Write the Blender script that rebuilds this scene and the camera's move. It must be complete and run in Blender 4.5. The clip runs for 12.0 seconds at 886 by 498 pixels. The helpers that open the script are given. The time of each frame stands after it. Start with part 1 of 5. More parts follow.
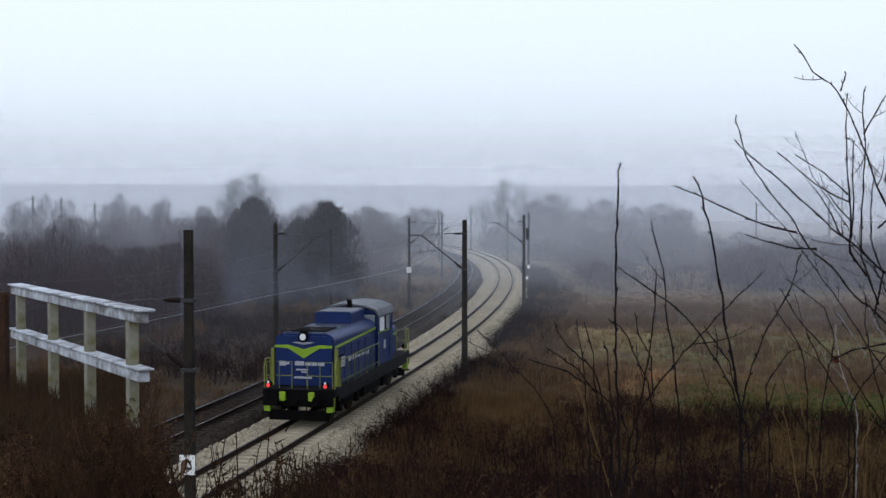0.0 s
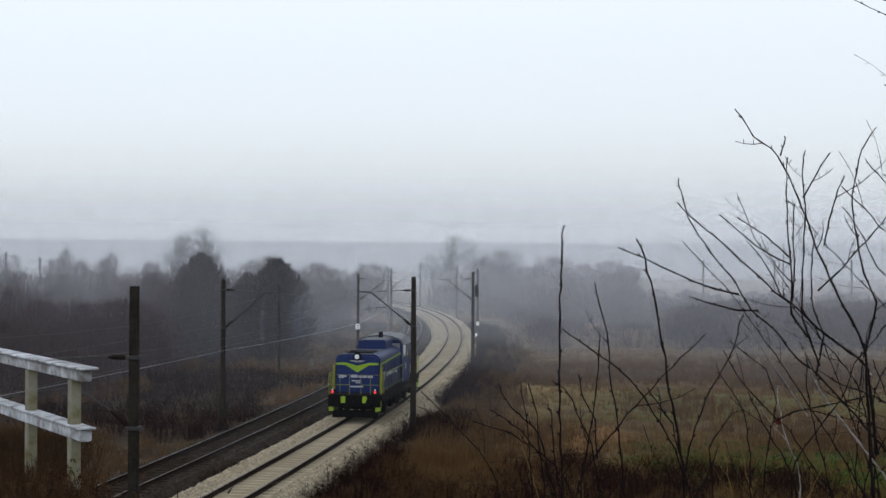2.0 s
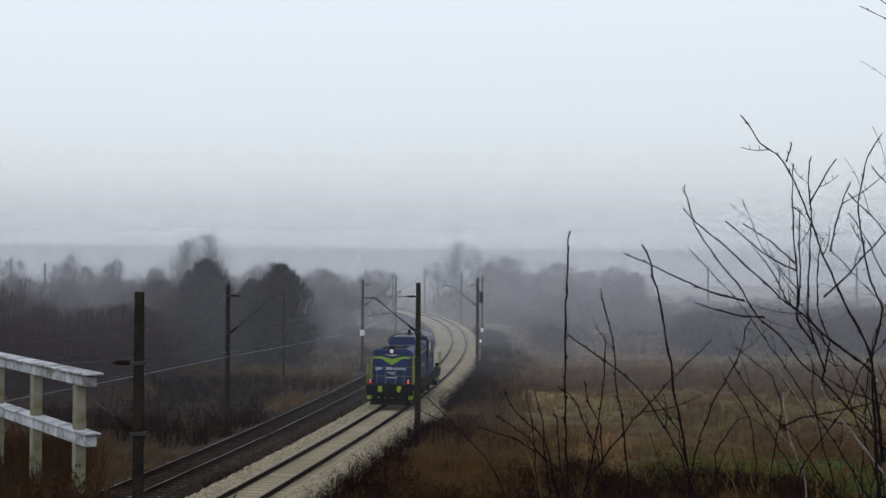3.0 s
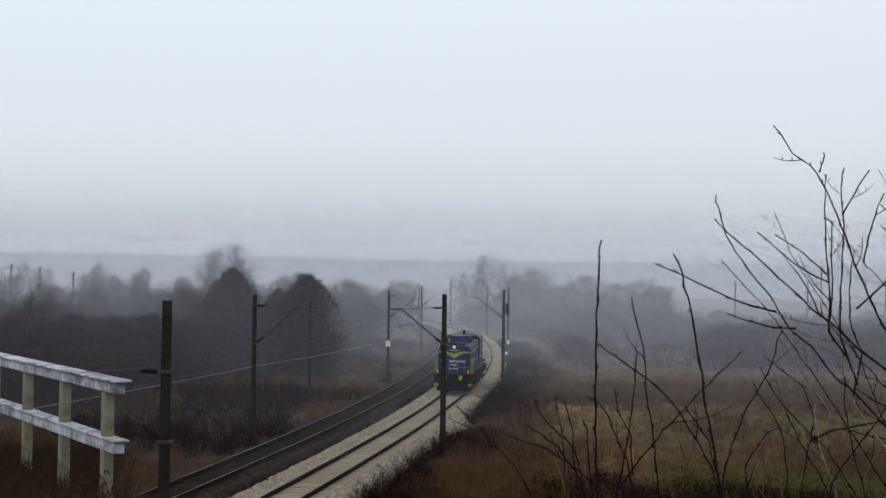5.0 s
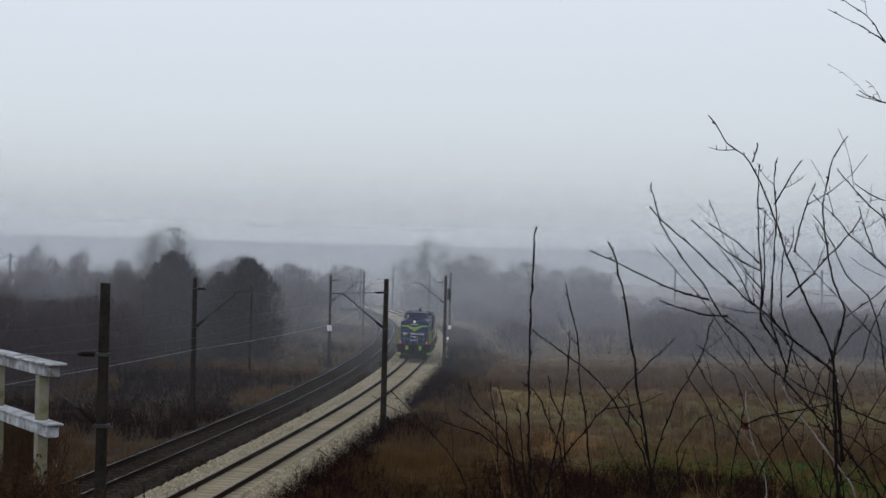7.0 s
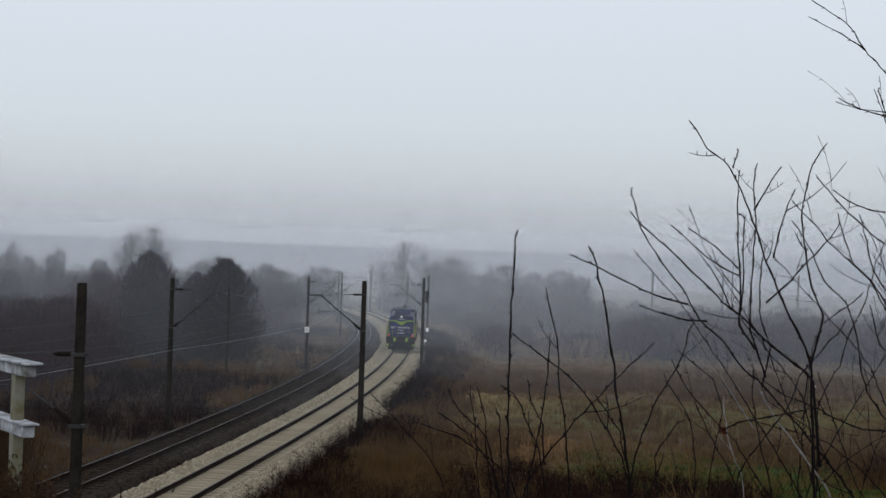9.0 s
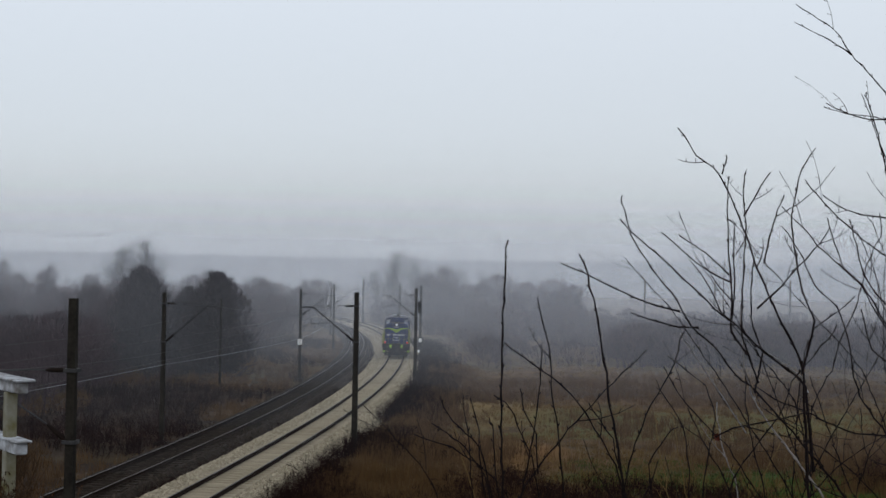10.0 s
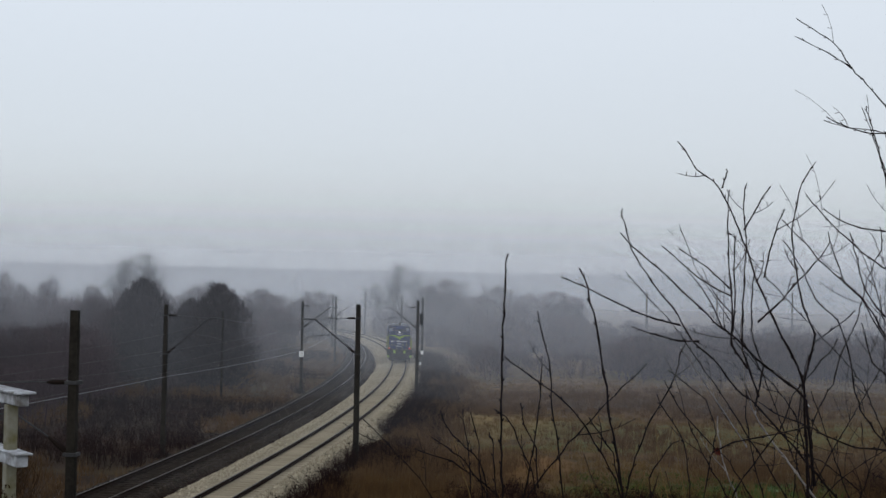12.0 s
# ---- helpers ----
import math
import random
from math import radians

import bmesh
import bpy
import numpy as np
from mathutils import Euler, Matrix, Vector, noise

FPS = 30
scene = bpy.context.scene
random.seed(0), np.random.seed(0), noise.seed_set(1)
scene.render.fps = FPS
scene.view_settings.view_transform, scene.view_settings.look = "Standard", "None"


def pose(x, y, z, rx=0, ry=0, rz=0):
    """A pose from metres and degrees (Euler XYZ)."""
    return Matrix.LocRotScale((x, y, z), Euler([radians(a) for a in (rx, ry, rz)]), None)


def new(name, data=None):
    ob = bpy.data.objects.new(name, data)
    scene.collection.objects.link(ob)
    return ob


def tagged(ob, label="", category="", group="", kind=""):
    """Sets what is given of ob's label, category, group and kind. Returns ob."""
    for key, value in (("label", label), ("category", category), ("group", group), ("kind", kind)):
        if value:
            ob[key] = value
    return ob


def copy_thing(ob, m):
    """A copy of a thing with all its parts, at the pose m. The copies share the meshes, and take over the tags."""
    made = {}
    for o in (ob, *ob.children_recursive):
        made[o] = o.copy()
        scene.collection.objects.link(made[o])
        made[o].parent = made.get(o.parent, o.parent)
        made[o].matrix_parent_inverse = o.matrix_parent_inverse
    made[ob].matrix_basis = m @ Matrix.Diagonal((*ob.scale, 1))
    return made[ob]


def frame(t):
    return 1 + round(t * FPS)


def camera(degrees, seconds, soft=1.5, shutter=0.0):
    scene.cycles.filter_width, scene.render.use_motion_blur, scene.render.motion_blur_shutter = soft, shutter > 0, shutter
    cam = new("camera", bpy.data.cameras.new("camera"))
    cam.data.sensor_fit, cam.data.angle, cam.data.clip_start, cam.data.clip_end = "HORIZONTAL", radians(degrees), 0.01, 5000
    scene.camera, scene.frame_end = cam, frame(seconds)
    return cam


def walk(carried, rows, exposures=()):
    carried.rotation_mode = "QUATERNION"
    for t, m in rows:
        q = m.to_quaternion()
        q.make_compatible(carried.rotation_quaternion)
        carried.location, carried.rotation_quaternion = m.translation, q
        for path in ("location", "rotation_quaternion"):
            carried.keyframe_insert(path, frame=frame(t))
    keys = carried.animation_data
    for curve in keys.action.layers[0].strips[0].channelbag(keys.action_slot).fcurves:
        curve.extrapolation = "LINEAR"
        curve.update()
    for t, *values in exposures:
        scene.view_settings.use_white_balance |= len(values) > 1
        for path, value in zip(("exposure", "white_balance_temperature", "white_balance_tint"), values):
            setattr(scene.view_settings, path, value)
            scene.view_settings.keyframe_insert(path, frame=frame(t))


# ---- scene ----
EYE = 8.515                      # eye height over the rails
cam = camera(37.5, 12.0)
PATH = [
    (0.0, pose(-0.0151, 0, EYE - 0.0079, 87.871, 0.0, -0.0)),
    (0.5, pose(-0.0119, 0, EYE - 0.0075, 88.615, -0.045, -0.513)),
    (1.0, pose(-0.0066, 0, EYE - 0.0013, 89.095, -0.084, -0.777)),
    (1.5, pose(-0.0058, 0, EYE + 0.0025, 89.71, -0.232, -1.03)),
    (2.0, pose(0.0010, 0, EYE + 0.0075, 90.36, -0.265, -2.215)),
    (2.5, pose(-0.0027, 0, EYE + 0.0088, 90.808, -0.587, -2.347)),
    (2.7, pose(-0.0020, 0, EYE + 0.0080, 90.66, -0.5, -2.24)),
    (4.3, pose(-0.0140, 0, EYE - 0.0040, 90.59, -0.05, -1.024)),
    (4.5, pose(-0.0149, 0, EYE - 0.0046, 90.976, 0.045, -0.917)),
    (5.0, pose(-0.0181, 0, EYE - 0.0070, 91.136, -0.822, -0.869)),
    (5.5, pose(-0.0151, 0, EYE - 0.0027, 91.7, -0.672, -0.75)),
    (6.0, pose(-0.0067, 0, EYE + 0.0014, 91.518, -0.86, -1.467)),
    (6.5, pose(-0.0000, 0, EYE + 0.0000, 90.921, -1.477, -2.333)),
    (7.0, pose(0.0051, 0, EYE - 0.0045, 90.523, -1.339, -3.394)),
    (7.2, pose(0.0045, 0, EYE - 0.0045, 90.24, -1.4, -3.70)),
    (8.8, pose(-0.0030, 0, EYE - 0.0042, 90.565, -1.82, -4.19)),
    (9.0, pose(-0.0032, 0, EYE - 0.0042, 90.664, -1.837, -4.351)),
    (9.5, pose(-0.0016, 0, EYE - 0.0041, 90.692, -1.342, -4.469)),
    (10.0, pose(0.0005, 0, EYE - 0.0026, 91.114, -0.996, -4.696)),
    (10.5, pose(0.0011, 0, EYE - 0.0003, 91.262, -1.186, -4.73)),
    (11.0, pose(0.0011, 0, EYE - 0.0021, 91.053, -1.396, -4.849)),
    (11.5, pose(0.0077, 0, EYE + 0.0012, 91.51, -1.344, -5.101)),
    (12.0, pose(0.0065, 0, EYE + 0.0027, 91.645, -1.043, -4.617)),
]
walk(cam, PATH, exposures=(
    (0, 0.35, 6080, 12), (0.5, 0.35, 6300, 11), (1.0, 0.32, 6450, 10), (2.0, 0.24, 6500, 10), (2.5, 0.14, 6480, 10),
    (4.5, 0.08, 6480, 10), (5.5, 0.08, 6450, 10), (6.5, -0.04, 6450, 10), (9.0, -0.09, 6450, 10), (12, -0.06, 6450, 10)))

scene.cycles.transparent_max_bounces = 64

# ---- light: overcast winter sky ----
world = bpy.data.worlds.new("overcast")
scene.world = world
world.use_nodes = True
wn, wl = world.node_tree.nodes, world.node_tree.links
wn.clear()
w_out = wn.new("ShaderNodeOutputWorld")
w_bg = wn.new("ShaderNodeBackground")
w_sky = wn.new("ShaderNodeTexSky")
w_sky.sky_type = 'NISHITA'
w_sky.sun_disc = False
w_sky.sun_elevation = radians(28)
w_sky.sun_rotation = radians(150)
w_dim = wn.new("ShaderNodeVectorMath")
w_dim.operation = 'SCALE'
w_dim.inputs["Scale"].default_value = 0.1
w_co = wn.new("ShaderNodeTexCoord")
w_sep = wn.new("ShaderNodeSeparateXYZ")
w_ramp = wn.new("ShaderNodeValToRGB")
cr = w_ramp.color_ramp
cr.elements[0].position, cr.elements[0].color = 0.0, (0.57, 0.605, 0.645, 1)
cr.elements[1].position, cr.elements[1].color = 1.0, (0.84, 0.90, 0.98, 1)
for p, c in ((0.03, (0.62, 0.66, 0.70, 1)), (0.11, (0.72, 0.77, 0.825, 1)), (0.20, (0.79, 0.85, 0.92, 1)), (0.4, (0.83, 0.89, 0.97, 1))):
    e = cr.elements.new(p)
    e.color = c
w_mix = wn.new("ShaderNodeMix")
w_mix.data_type = 'RGBA'
w_mix.inputs["Factor"].default_value = 0.9
wl.new(w_co.outputs["Generated"], w_sep.inputs[0])
wl.new(w_sep.outputs["Z"], w_ramp.inputs[0])
wl.new(w_sky.outputs[0], w_dim.inputs[0])
wl.new(w_dim.outputs[0], w_mix.inputs[6])
wl.new(w_ramp.outputs[0], w_mix.inputs[7])
wl.new(w_mix.outputs[2], w_bg.inputs[0])
w_bg.inputs[1].default_value = 1.0
wl.new(w_bg.outputs[0], w_out.inputs[0])
sun = new("sun", bpy.data.lights.new("sun", 'SUN'))
sun.data.energy, sun.data.angle, sun.data.color = 0.65, radians(40), (1.0, 0.985, 0.965)
sun.matrix_world = pose(0, 0, 60, 62, 0, -30)


# ---- materials ----
def surf(name, c1, c2, scale=3.0, rough=0.8, bump=0.3, metal=0.0, fine=8.0, rnd=0.0, island=0.0, c3=None, big=0.15, bdist=0.02):
    m = bpy.data.materials.new(name)
    m.use_nodes = True
    nt = m.node_tree
    n, l = nt.nodes, nt.links
    b = n["Principled BSDF"]
    b.inputs["Roughness"].default_value = rough
    b.inputs["Metallic"].default_value = metal
    b.inputs["Specular IOR Level"].default_value = 0.08 if rough >= 0.85 else 0.35
    co = n.new("ShaderNodeTexCoord")
    geo = n.new("ShaderNodeNewGeometry")
    n1 = n.new("ShaderNodeTexNoise")
    n1.inputs["Scale"].default_value = scale
    n1.inputs["Detail"].default_value = 6
    l.new(geo.outputs["Position"] if c3 else co.outputs["Object"], n1.inputs["Vector"])
    n2 = n.new("ShaderNodeTexNoise")
    n2.inputs["Scale"].default_value = scale * fine
    n2.inputs["Detail"].default_value = 4
    l.new(geo.outputs["Position"] if c3 else co.outputs["Object"], n2.inputs["Vector"])
    add = n.new("ShaderNodeMath")
    add.operation = 'MULTIPLY_ADD'
    l.new(n2.outputs["Fac"], add.inputs[0])
    add.inputs[1].default_value = 0.5
    l.new(n1.outputs["Fac"], add.inputs[2])
    last = add.outputs[0]
    for amount, sock in ((rnd, None), (island, geo.outputs["Random Per Island"])):
        if amount:
            if sock is None:
                oi = n.new("ShaderNodeObjectInfo")
                sock = oi.outputs["Random"]
            a2 = n.new("ShaderNodeMath")
            a2.operation = 'MULTIPLY_ADD'
            l.new(sock, a2.inputs[0])
            a2.inputs[1].default_value = amount
            l.new(last, a2.inputs[2])
            last = a2.outputs[0]
    rp = n.new("ShaderNodeMapRange")
    tot = 0.75 + (rnd + island) / 2
    rp.inputs["From Min"].default_value = tot - 0.25 - (rnd + island) * 0.4
    rp.inputs["From Max"].default_value = tot + 0.25 + (rnd + island) * 0.4
    l.new(last, rp.inputs["Value"])
    mx = n.new("ShaderNodeMix")
    mx.data_type = 'RGBA'
    mx.inputs[6].default_value = (*c1, 1)
    mx.inputs[7].default_value = (*c2, 1)
    l.new(rp.outputs[0], mx.inputs["Factor"])
    col = mx.outputs[2]
    if c3:
        n3 = n.new("ShaderNodeTexNoise")
        n3.inputs["Scale"].default_value = big
        n3.inputs["Detail"].default_value = 3
        l.new(geo.outputs["Position"], n3.inputs["Vector"])
        r3 = n.new("ShaderNodeMapRange")
        r3.inputs["From Min"].default_value, r3.inputs["From Max"].default_value = 0.45, 0.62
        l.new(n3.outputs["Fac"], r3.inputs["Value"])
        m3 = n.new("ShaderNodeMix")
        m3.data_type = 'RGBA'
        l.new(r3.outputs[0], m3.inputs["Factor"])
        l.new(col, m3.inputs[6])
        m3.inputs[7].default_value = (*c3, 1)
        col = m3.outputs[2]
    l.new(col, b.inputs["Base Color"])
    if bump:
        bp = n.new("ShaderNodeBump")
        bp.inputs["Strength"].default_value = bump
        bp.inputs["Distance"].default_value = bdist
        l.new(n2.outputs["Fac"], bp.inputs["Height"])
        l.new(bp.outputs[0], b.inputs["Normal"])
    return m


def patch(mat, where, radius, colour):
    """A patch of another colour in a ground material, soft at its edge."""
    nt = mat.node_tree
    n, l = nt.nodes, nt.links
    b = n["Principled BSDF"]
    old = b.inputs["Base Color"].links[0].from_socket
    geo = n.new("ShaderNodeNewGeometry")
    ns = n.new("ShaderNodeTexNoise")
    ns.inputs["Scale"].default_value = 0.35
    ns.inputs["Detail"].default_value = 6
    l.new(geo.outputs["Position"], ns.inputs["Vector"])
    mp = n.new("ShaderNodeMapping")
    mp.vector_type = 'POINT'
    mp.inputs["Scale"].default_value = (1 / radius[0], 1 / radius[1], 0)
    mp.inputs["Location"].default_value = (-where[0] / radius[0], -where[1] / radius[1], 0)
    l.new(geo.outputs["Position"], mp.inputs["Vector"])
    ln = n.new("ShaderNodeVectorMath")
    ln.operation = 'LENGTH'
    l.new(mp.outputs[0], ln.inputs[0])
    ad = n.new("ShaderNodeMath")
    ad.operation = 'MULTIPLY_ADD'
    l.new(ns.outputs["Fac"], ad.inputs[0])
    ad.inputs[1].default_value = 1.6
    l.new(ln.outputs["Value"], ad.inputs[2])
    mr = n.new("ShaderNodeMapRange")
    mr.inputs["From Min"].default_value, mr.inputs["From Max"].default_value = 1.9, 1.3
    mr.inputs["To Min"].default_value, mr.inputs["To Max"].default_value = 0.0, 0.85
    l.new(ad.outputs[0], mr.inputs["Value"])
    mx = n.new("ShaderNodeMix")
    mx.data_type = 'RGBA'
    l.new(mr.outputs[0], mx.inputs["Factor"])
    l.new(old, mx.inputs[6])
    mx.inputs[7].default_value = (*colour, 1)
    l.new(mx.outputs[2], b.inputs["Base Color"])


M_EARTH = surf("dry_meadow", (0.03762, 0.02097, 0.008602), (0.1006, 0.05889, 0.02393), 0.5, 0.95, 0.6, c3=(0.05425, 0.03792, 0.01272), big=0.06, bdist=0.08)
patch(M_EARTH, (20, 61), (10, 5), (0.0258, 0.05676, 0.0086))
patch(M_EARTH, (11, 94), (6, 12), (0.1634, 0.1118, 0.043))
patch(M_EARTH, (28, 88), (20, 9), (0.0731, 0.06708, 0.01892))
patch(M_EARTH, (16, 80), (9, 3), (0.0645, 0.0688, 0.01548))
patch(M_EARTH, (36, 108), (26, 5), (0.043, 0.02924, 0.01548))
patch(M_EARTH, (9, 72), (4, 7), (0.1376, 0.07052, 0.02236))
# much darker ground below the bank, on it, and beside the wood
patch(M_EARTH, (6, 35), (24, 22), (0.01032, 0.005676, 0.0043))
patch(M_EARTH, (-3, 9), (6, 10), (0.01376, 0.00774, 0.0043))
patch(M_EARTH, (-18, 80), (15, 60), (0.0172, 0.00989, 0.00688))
M_BALLAST = surf("pale_ballast", (0.141, 0.1175, 0.0799), (0.3102, 0.2679, 0.1927), 5.0, 0.95, 1.0, fine=4, bdist=0.06)
M_BALLAST_OLD = surf("old_ballast", (0.0132, 0.0102, 0.0078), (0.045, 0.0348, 0.027), 5.0, 0.95, 1.0, fine=4, bdist=0.06)
M_STONE = surf("ballast_stone", (0.15, 0.125, 0.085), (0.39, 0.34, 0.25), 6.0, 0.95, 0.2, island=0.6)
M_STONE_OLD = surf("old_ballast_stone", (0.014, 0.0112, 0.0084), (0.0665, 0.0525, 0.0406), 6.0, 0.95, 0.2, island=0.7)
M_SLEEPER = surf("concrete_sleeper", (0.20, 0.17, 0.12), (0.36, 0.315, 0.235), 4.0, 0.9, 0.4, rnd=0.3)
M_SLEEPER_OLD = surf("tarred_sleeper", (0.0128, 0.0096, 0.0072), (0.036, 0.028, 0.0224), 4.0, 0.9, 0.4)
M_RAIL = surf("rusty_rail", (0.008, 0.005, 0.004), (0.022, 0.013, 0.009), 6.0, 0.85, 0.2)
M_RAIL_TOP = surf("dull_rail_head", (0.03, 0.024, 0.021), (0.075, 0.062, 0.055), 6.0, 0.55, 0.05)
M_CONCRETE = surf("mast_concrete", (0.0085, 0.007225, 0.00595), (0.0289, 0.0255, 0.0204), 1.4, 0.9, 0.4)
M_STEEL = surf("dark_steel", (0.012, 0.012, 0.013), (0.035, 0.034, 0.035), 5.0, 0.7, 0.1)
M_INSUL = surf("brown_insulator", (0.006, 0.004, 0.003), (0.015, 0.009, 0.007), 8.0, 0.85, 0.05)
M_WIRE = surf("wire", (0.03, 0.03, 0.03), (0.06, 0.06, 0.06), 3.0, 0.8, 0.0)
M_CABLE = surf("pale_cable", (0.16, 0.16, 0.17), (0.26, 0.26, 0.27), 3.0, 0.9, 0.0)
M_WHITE = surf("white_enamel", (0.62, 0.62, 0.6), (0.82, 0.82, 0.8), 6.0, 0.5, 0.05)
M_BLACK = surf("black_enamel", (0.015, 0.015, 0.015), (0.03, 0.03, 0.03), 6.0, 0.5, 0.0)
M_RAILWHITE = surf("peeling_white_paint", (0.1235, 0.114, 0.1045), (0.57, 0.6032, 0.6555), 3.2, 0.85, 0.5, fine=4)
M_POSTPAINT = surf("stained_post_paint", (0.1045, 0.0935, 0.033), (0.253, 0.2475, 0.22), 2.6, 0.85, 0.5, fine=4)
M_RUSTPOST = surf("rusty_post", (0.0175, 0.01, 0.0075), (0.05, 0.025, 0.015), 4.0, 0.85, 0.5)
M_BLUE = surf("blue_loco_paint", (0.0016, 0.0095, 0.056), (0.0036, 0.0165, 0.088), 1.2, 0.46, 0.05, fine=10)
M_BLUEROOF = surf("dusty_blue_roof", (0.005, 0.010, 0.034), (0.026, 0.033, 0.06), 1.6, 0.6, 0.1)
M_ROOFGREY = surf("grey_cab_roof", (0.035, 0.038, 0.048), (0.085, 0.09, 0.105), 1.6, 0.55, 0.1)
M_BLUE.node_tree.nodes["Principled BSDF"].inputs["Specular IOR Level"].default_value = 0.2
M_LIME = surf("lime_paint", (0.13, 0.235, 0.008), (0.21, 0.33, 0.012), 2.0, 0.45, 0.05)
M_RAILYELLOW = surf("yellow_green_rail_paint", (0.085, 0.10, 0.012), (0.17, 0.185, 0.03), 3.0, 0.55, 0.1)
# grime taken down to near-black; the shade under the locomotive is in this colour
M_DARK = surf("grimy_shaded_underframe", (0.001, 0.001, 0.0012), (0.0045, 0.004, 0.004), 2.5, 0.95, 0.3)
M_GREYFRAME = surf("dusty_grey_frame", (0.004, 0.004, 0.005), (0.014, 0.0135, 0.0145), 2.0, 0.85, 0.2)
M_LETTER = surf("pale_lettering", (0.238, 0.252, 0.28), (0.35, 0.364, 0.392), 6.0, 0.5, 0.0)
M_PALEGLASS = surf("pale_glass", (0.55, 0.57, 0.6), (0.8, 0.82, 0.85), 8.0, 0.12, 0.0)
M_RED = bpy.data.materials.new("red_tail_light")
M_RED.use_nodes = True
M_RED.node_tree.nodes["Principled BSDF"].inputs["Base Color"].default_value = (0.6, 0.02, 0.02, 1)
M_RED.node_tree.nodes["Principled BSDF"].inputs["Emission Color"].default_value = (1.0, 0.06, 0.06, 1)
M_RED.node_tree.nodes["Principled BSDF"].inputs["Emission Strength"].default_value = 0.45
# base colour lightened: it carries the sky reflected in the panes
M_GLASS = surf("sky_toned_window_glass", (0.16, 0.175, 0.2), (0.26, 0.28, 0.31), 1.0, 0.08, 0.0)
M_BARK = surf("grey_bark", (0.0224, 0.0182, 0.0182), (0.0504, 0.042, 0.0406), 3.0, 0.95, 0.3, rnd=0.5)
M_TWIG = surf("brown_twigs", (0.030, 0.0205, 0.024), (0.068, 0.046, 0.050), 2.0, 0.95, 0.0, rnd=0.5)
M_PALETWIG = surf("pale_willow_twigs", (0.01878, 0.0177, 0.01589), (0.03613, 0.03396, 0.02962), 2.0, 0.95, 0.0, rnd=0.4)
M_NEEDLE = surf("dark_crown", (0.01485, 0.0108, 0.013), (0.03645, 0.0276, 0.0299), 2.0, 0.9, 0.0, island=0.5)
M_STEM = surf("dark_shrub_bark", (0.005, 0.0035, 0.0035), (0.014, 0.009, 0.0085), 14.0, 0.9, 0.3)
M_BIRCH = surf("pale_birch_bark", (0.07475, 0.06279, 0.05681), (0.2542, 0.2317, 0.2168), 12.0, 0.85, 0.3)
M_WEED = surf("dead_brown_weed", (0.004992, 0.002496, 0.00156), (0.05304, 0.02621, 0.01248), 2.0, 0.95, 0.0, island=0.7, rnd=0.3)
M_HEATH = surf("dark_bramble", (0.0044, 0.00176, 0.00176), (0.024, 0.01, 0.0076), 1.0, 0.95, 0.0, island=0.7, rnd=0.5)
M_RUSSET = surf("russet_grass", (0.03568, 0.01906, 0.008287), (0.1147, 0.0676, 0.02879), 0.6, 0.95, 0.0, island=0.6, rnd=0.4)
M_STRAW = surf("straw_grass", (0.05541, 0.03375, 0.01272), (0.1698, 0.1087, 0.04188), 0.6, 0.95, 0.0, island=0.6, rnd=0.4)
M_GREEN = surf("green_grass", (0.0171, 0.0342, 0.0057), (0.05225, 0.0779, 0.0152), 0.6, 0.95, 0.0, island=0.6)
M_BANK = surf("matted_bank_grass", (0.0136, 0.0076, 0.0044), (0.0624, 0.0368, 0.0192), 0.6, 0.95, 0.0, island=0.7, rnd=0.4)
M_DRYWEED = surf("dry_tan_weed", (0.0195, 0.009756, 0.005202), (0.1105, 0.06178, 0.03121), 2.0, 0.95, 0.0, island=0.7, rnd=0.3)
M_LEAF = surf("dead_leaf", (0.024, 0.006, 0.0036), (0.054, 0.012, 0.0072), 9.0, 0.9, 0.2)
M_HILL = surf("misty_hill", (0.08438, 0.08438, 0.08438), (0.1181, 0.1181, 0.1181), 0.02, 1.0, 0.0)


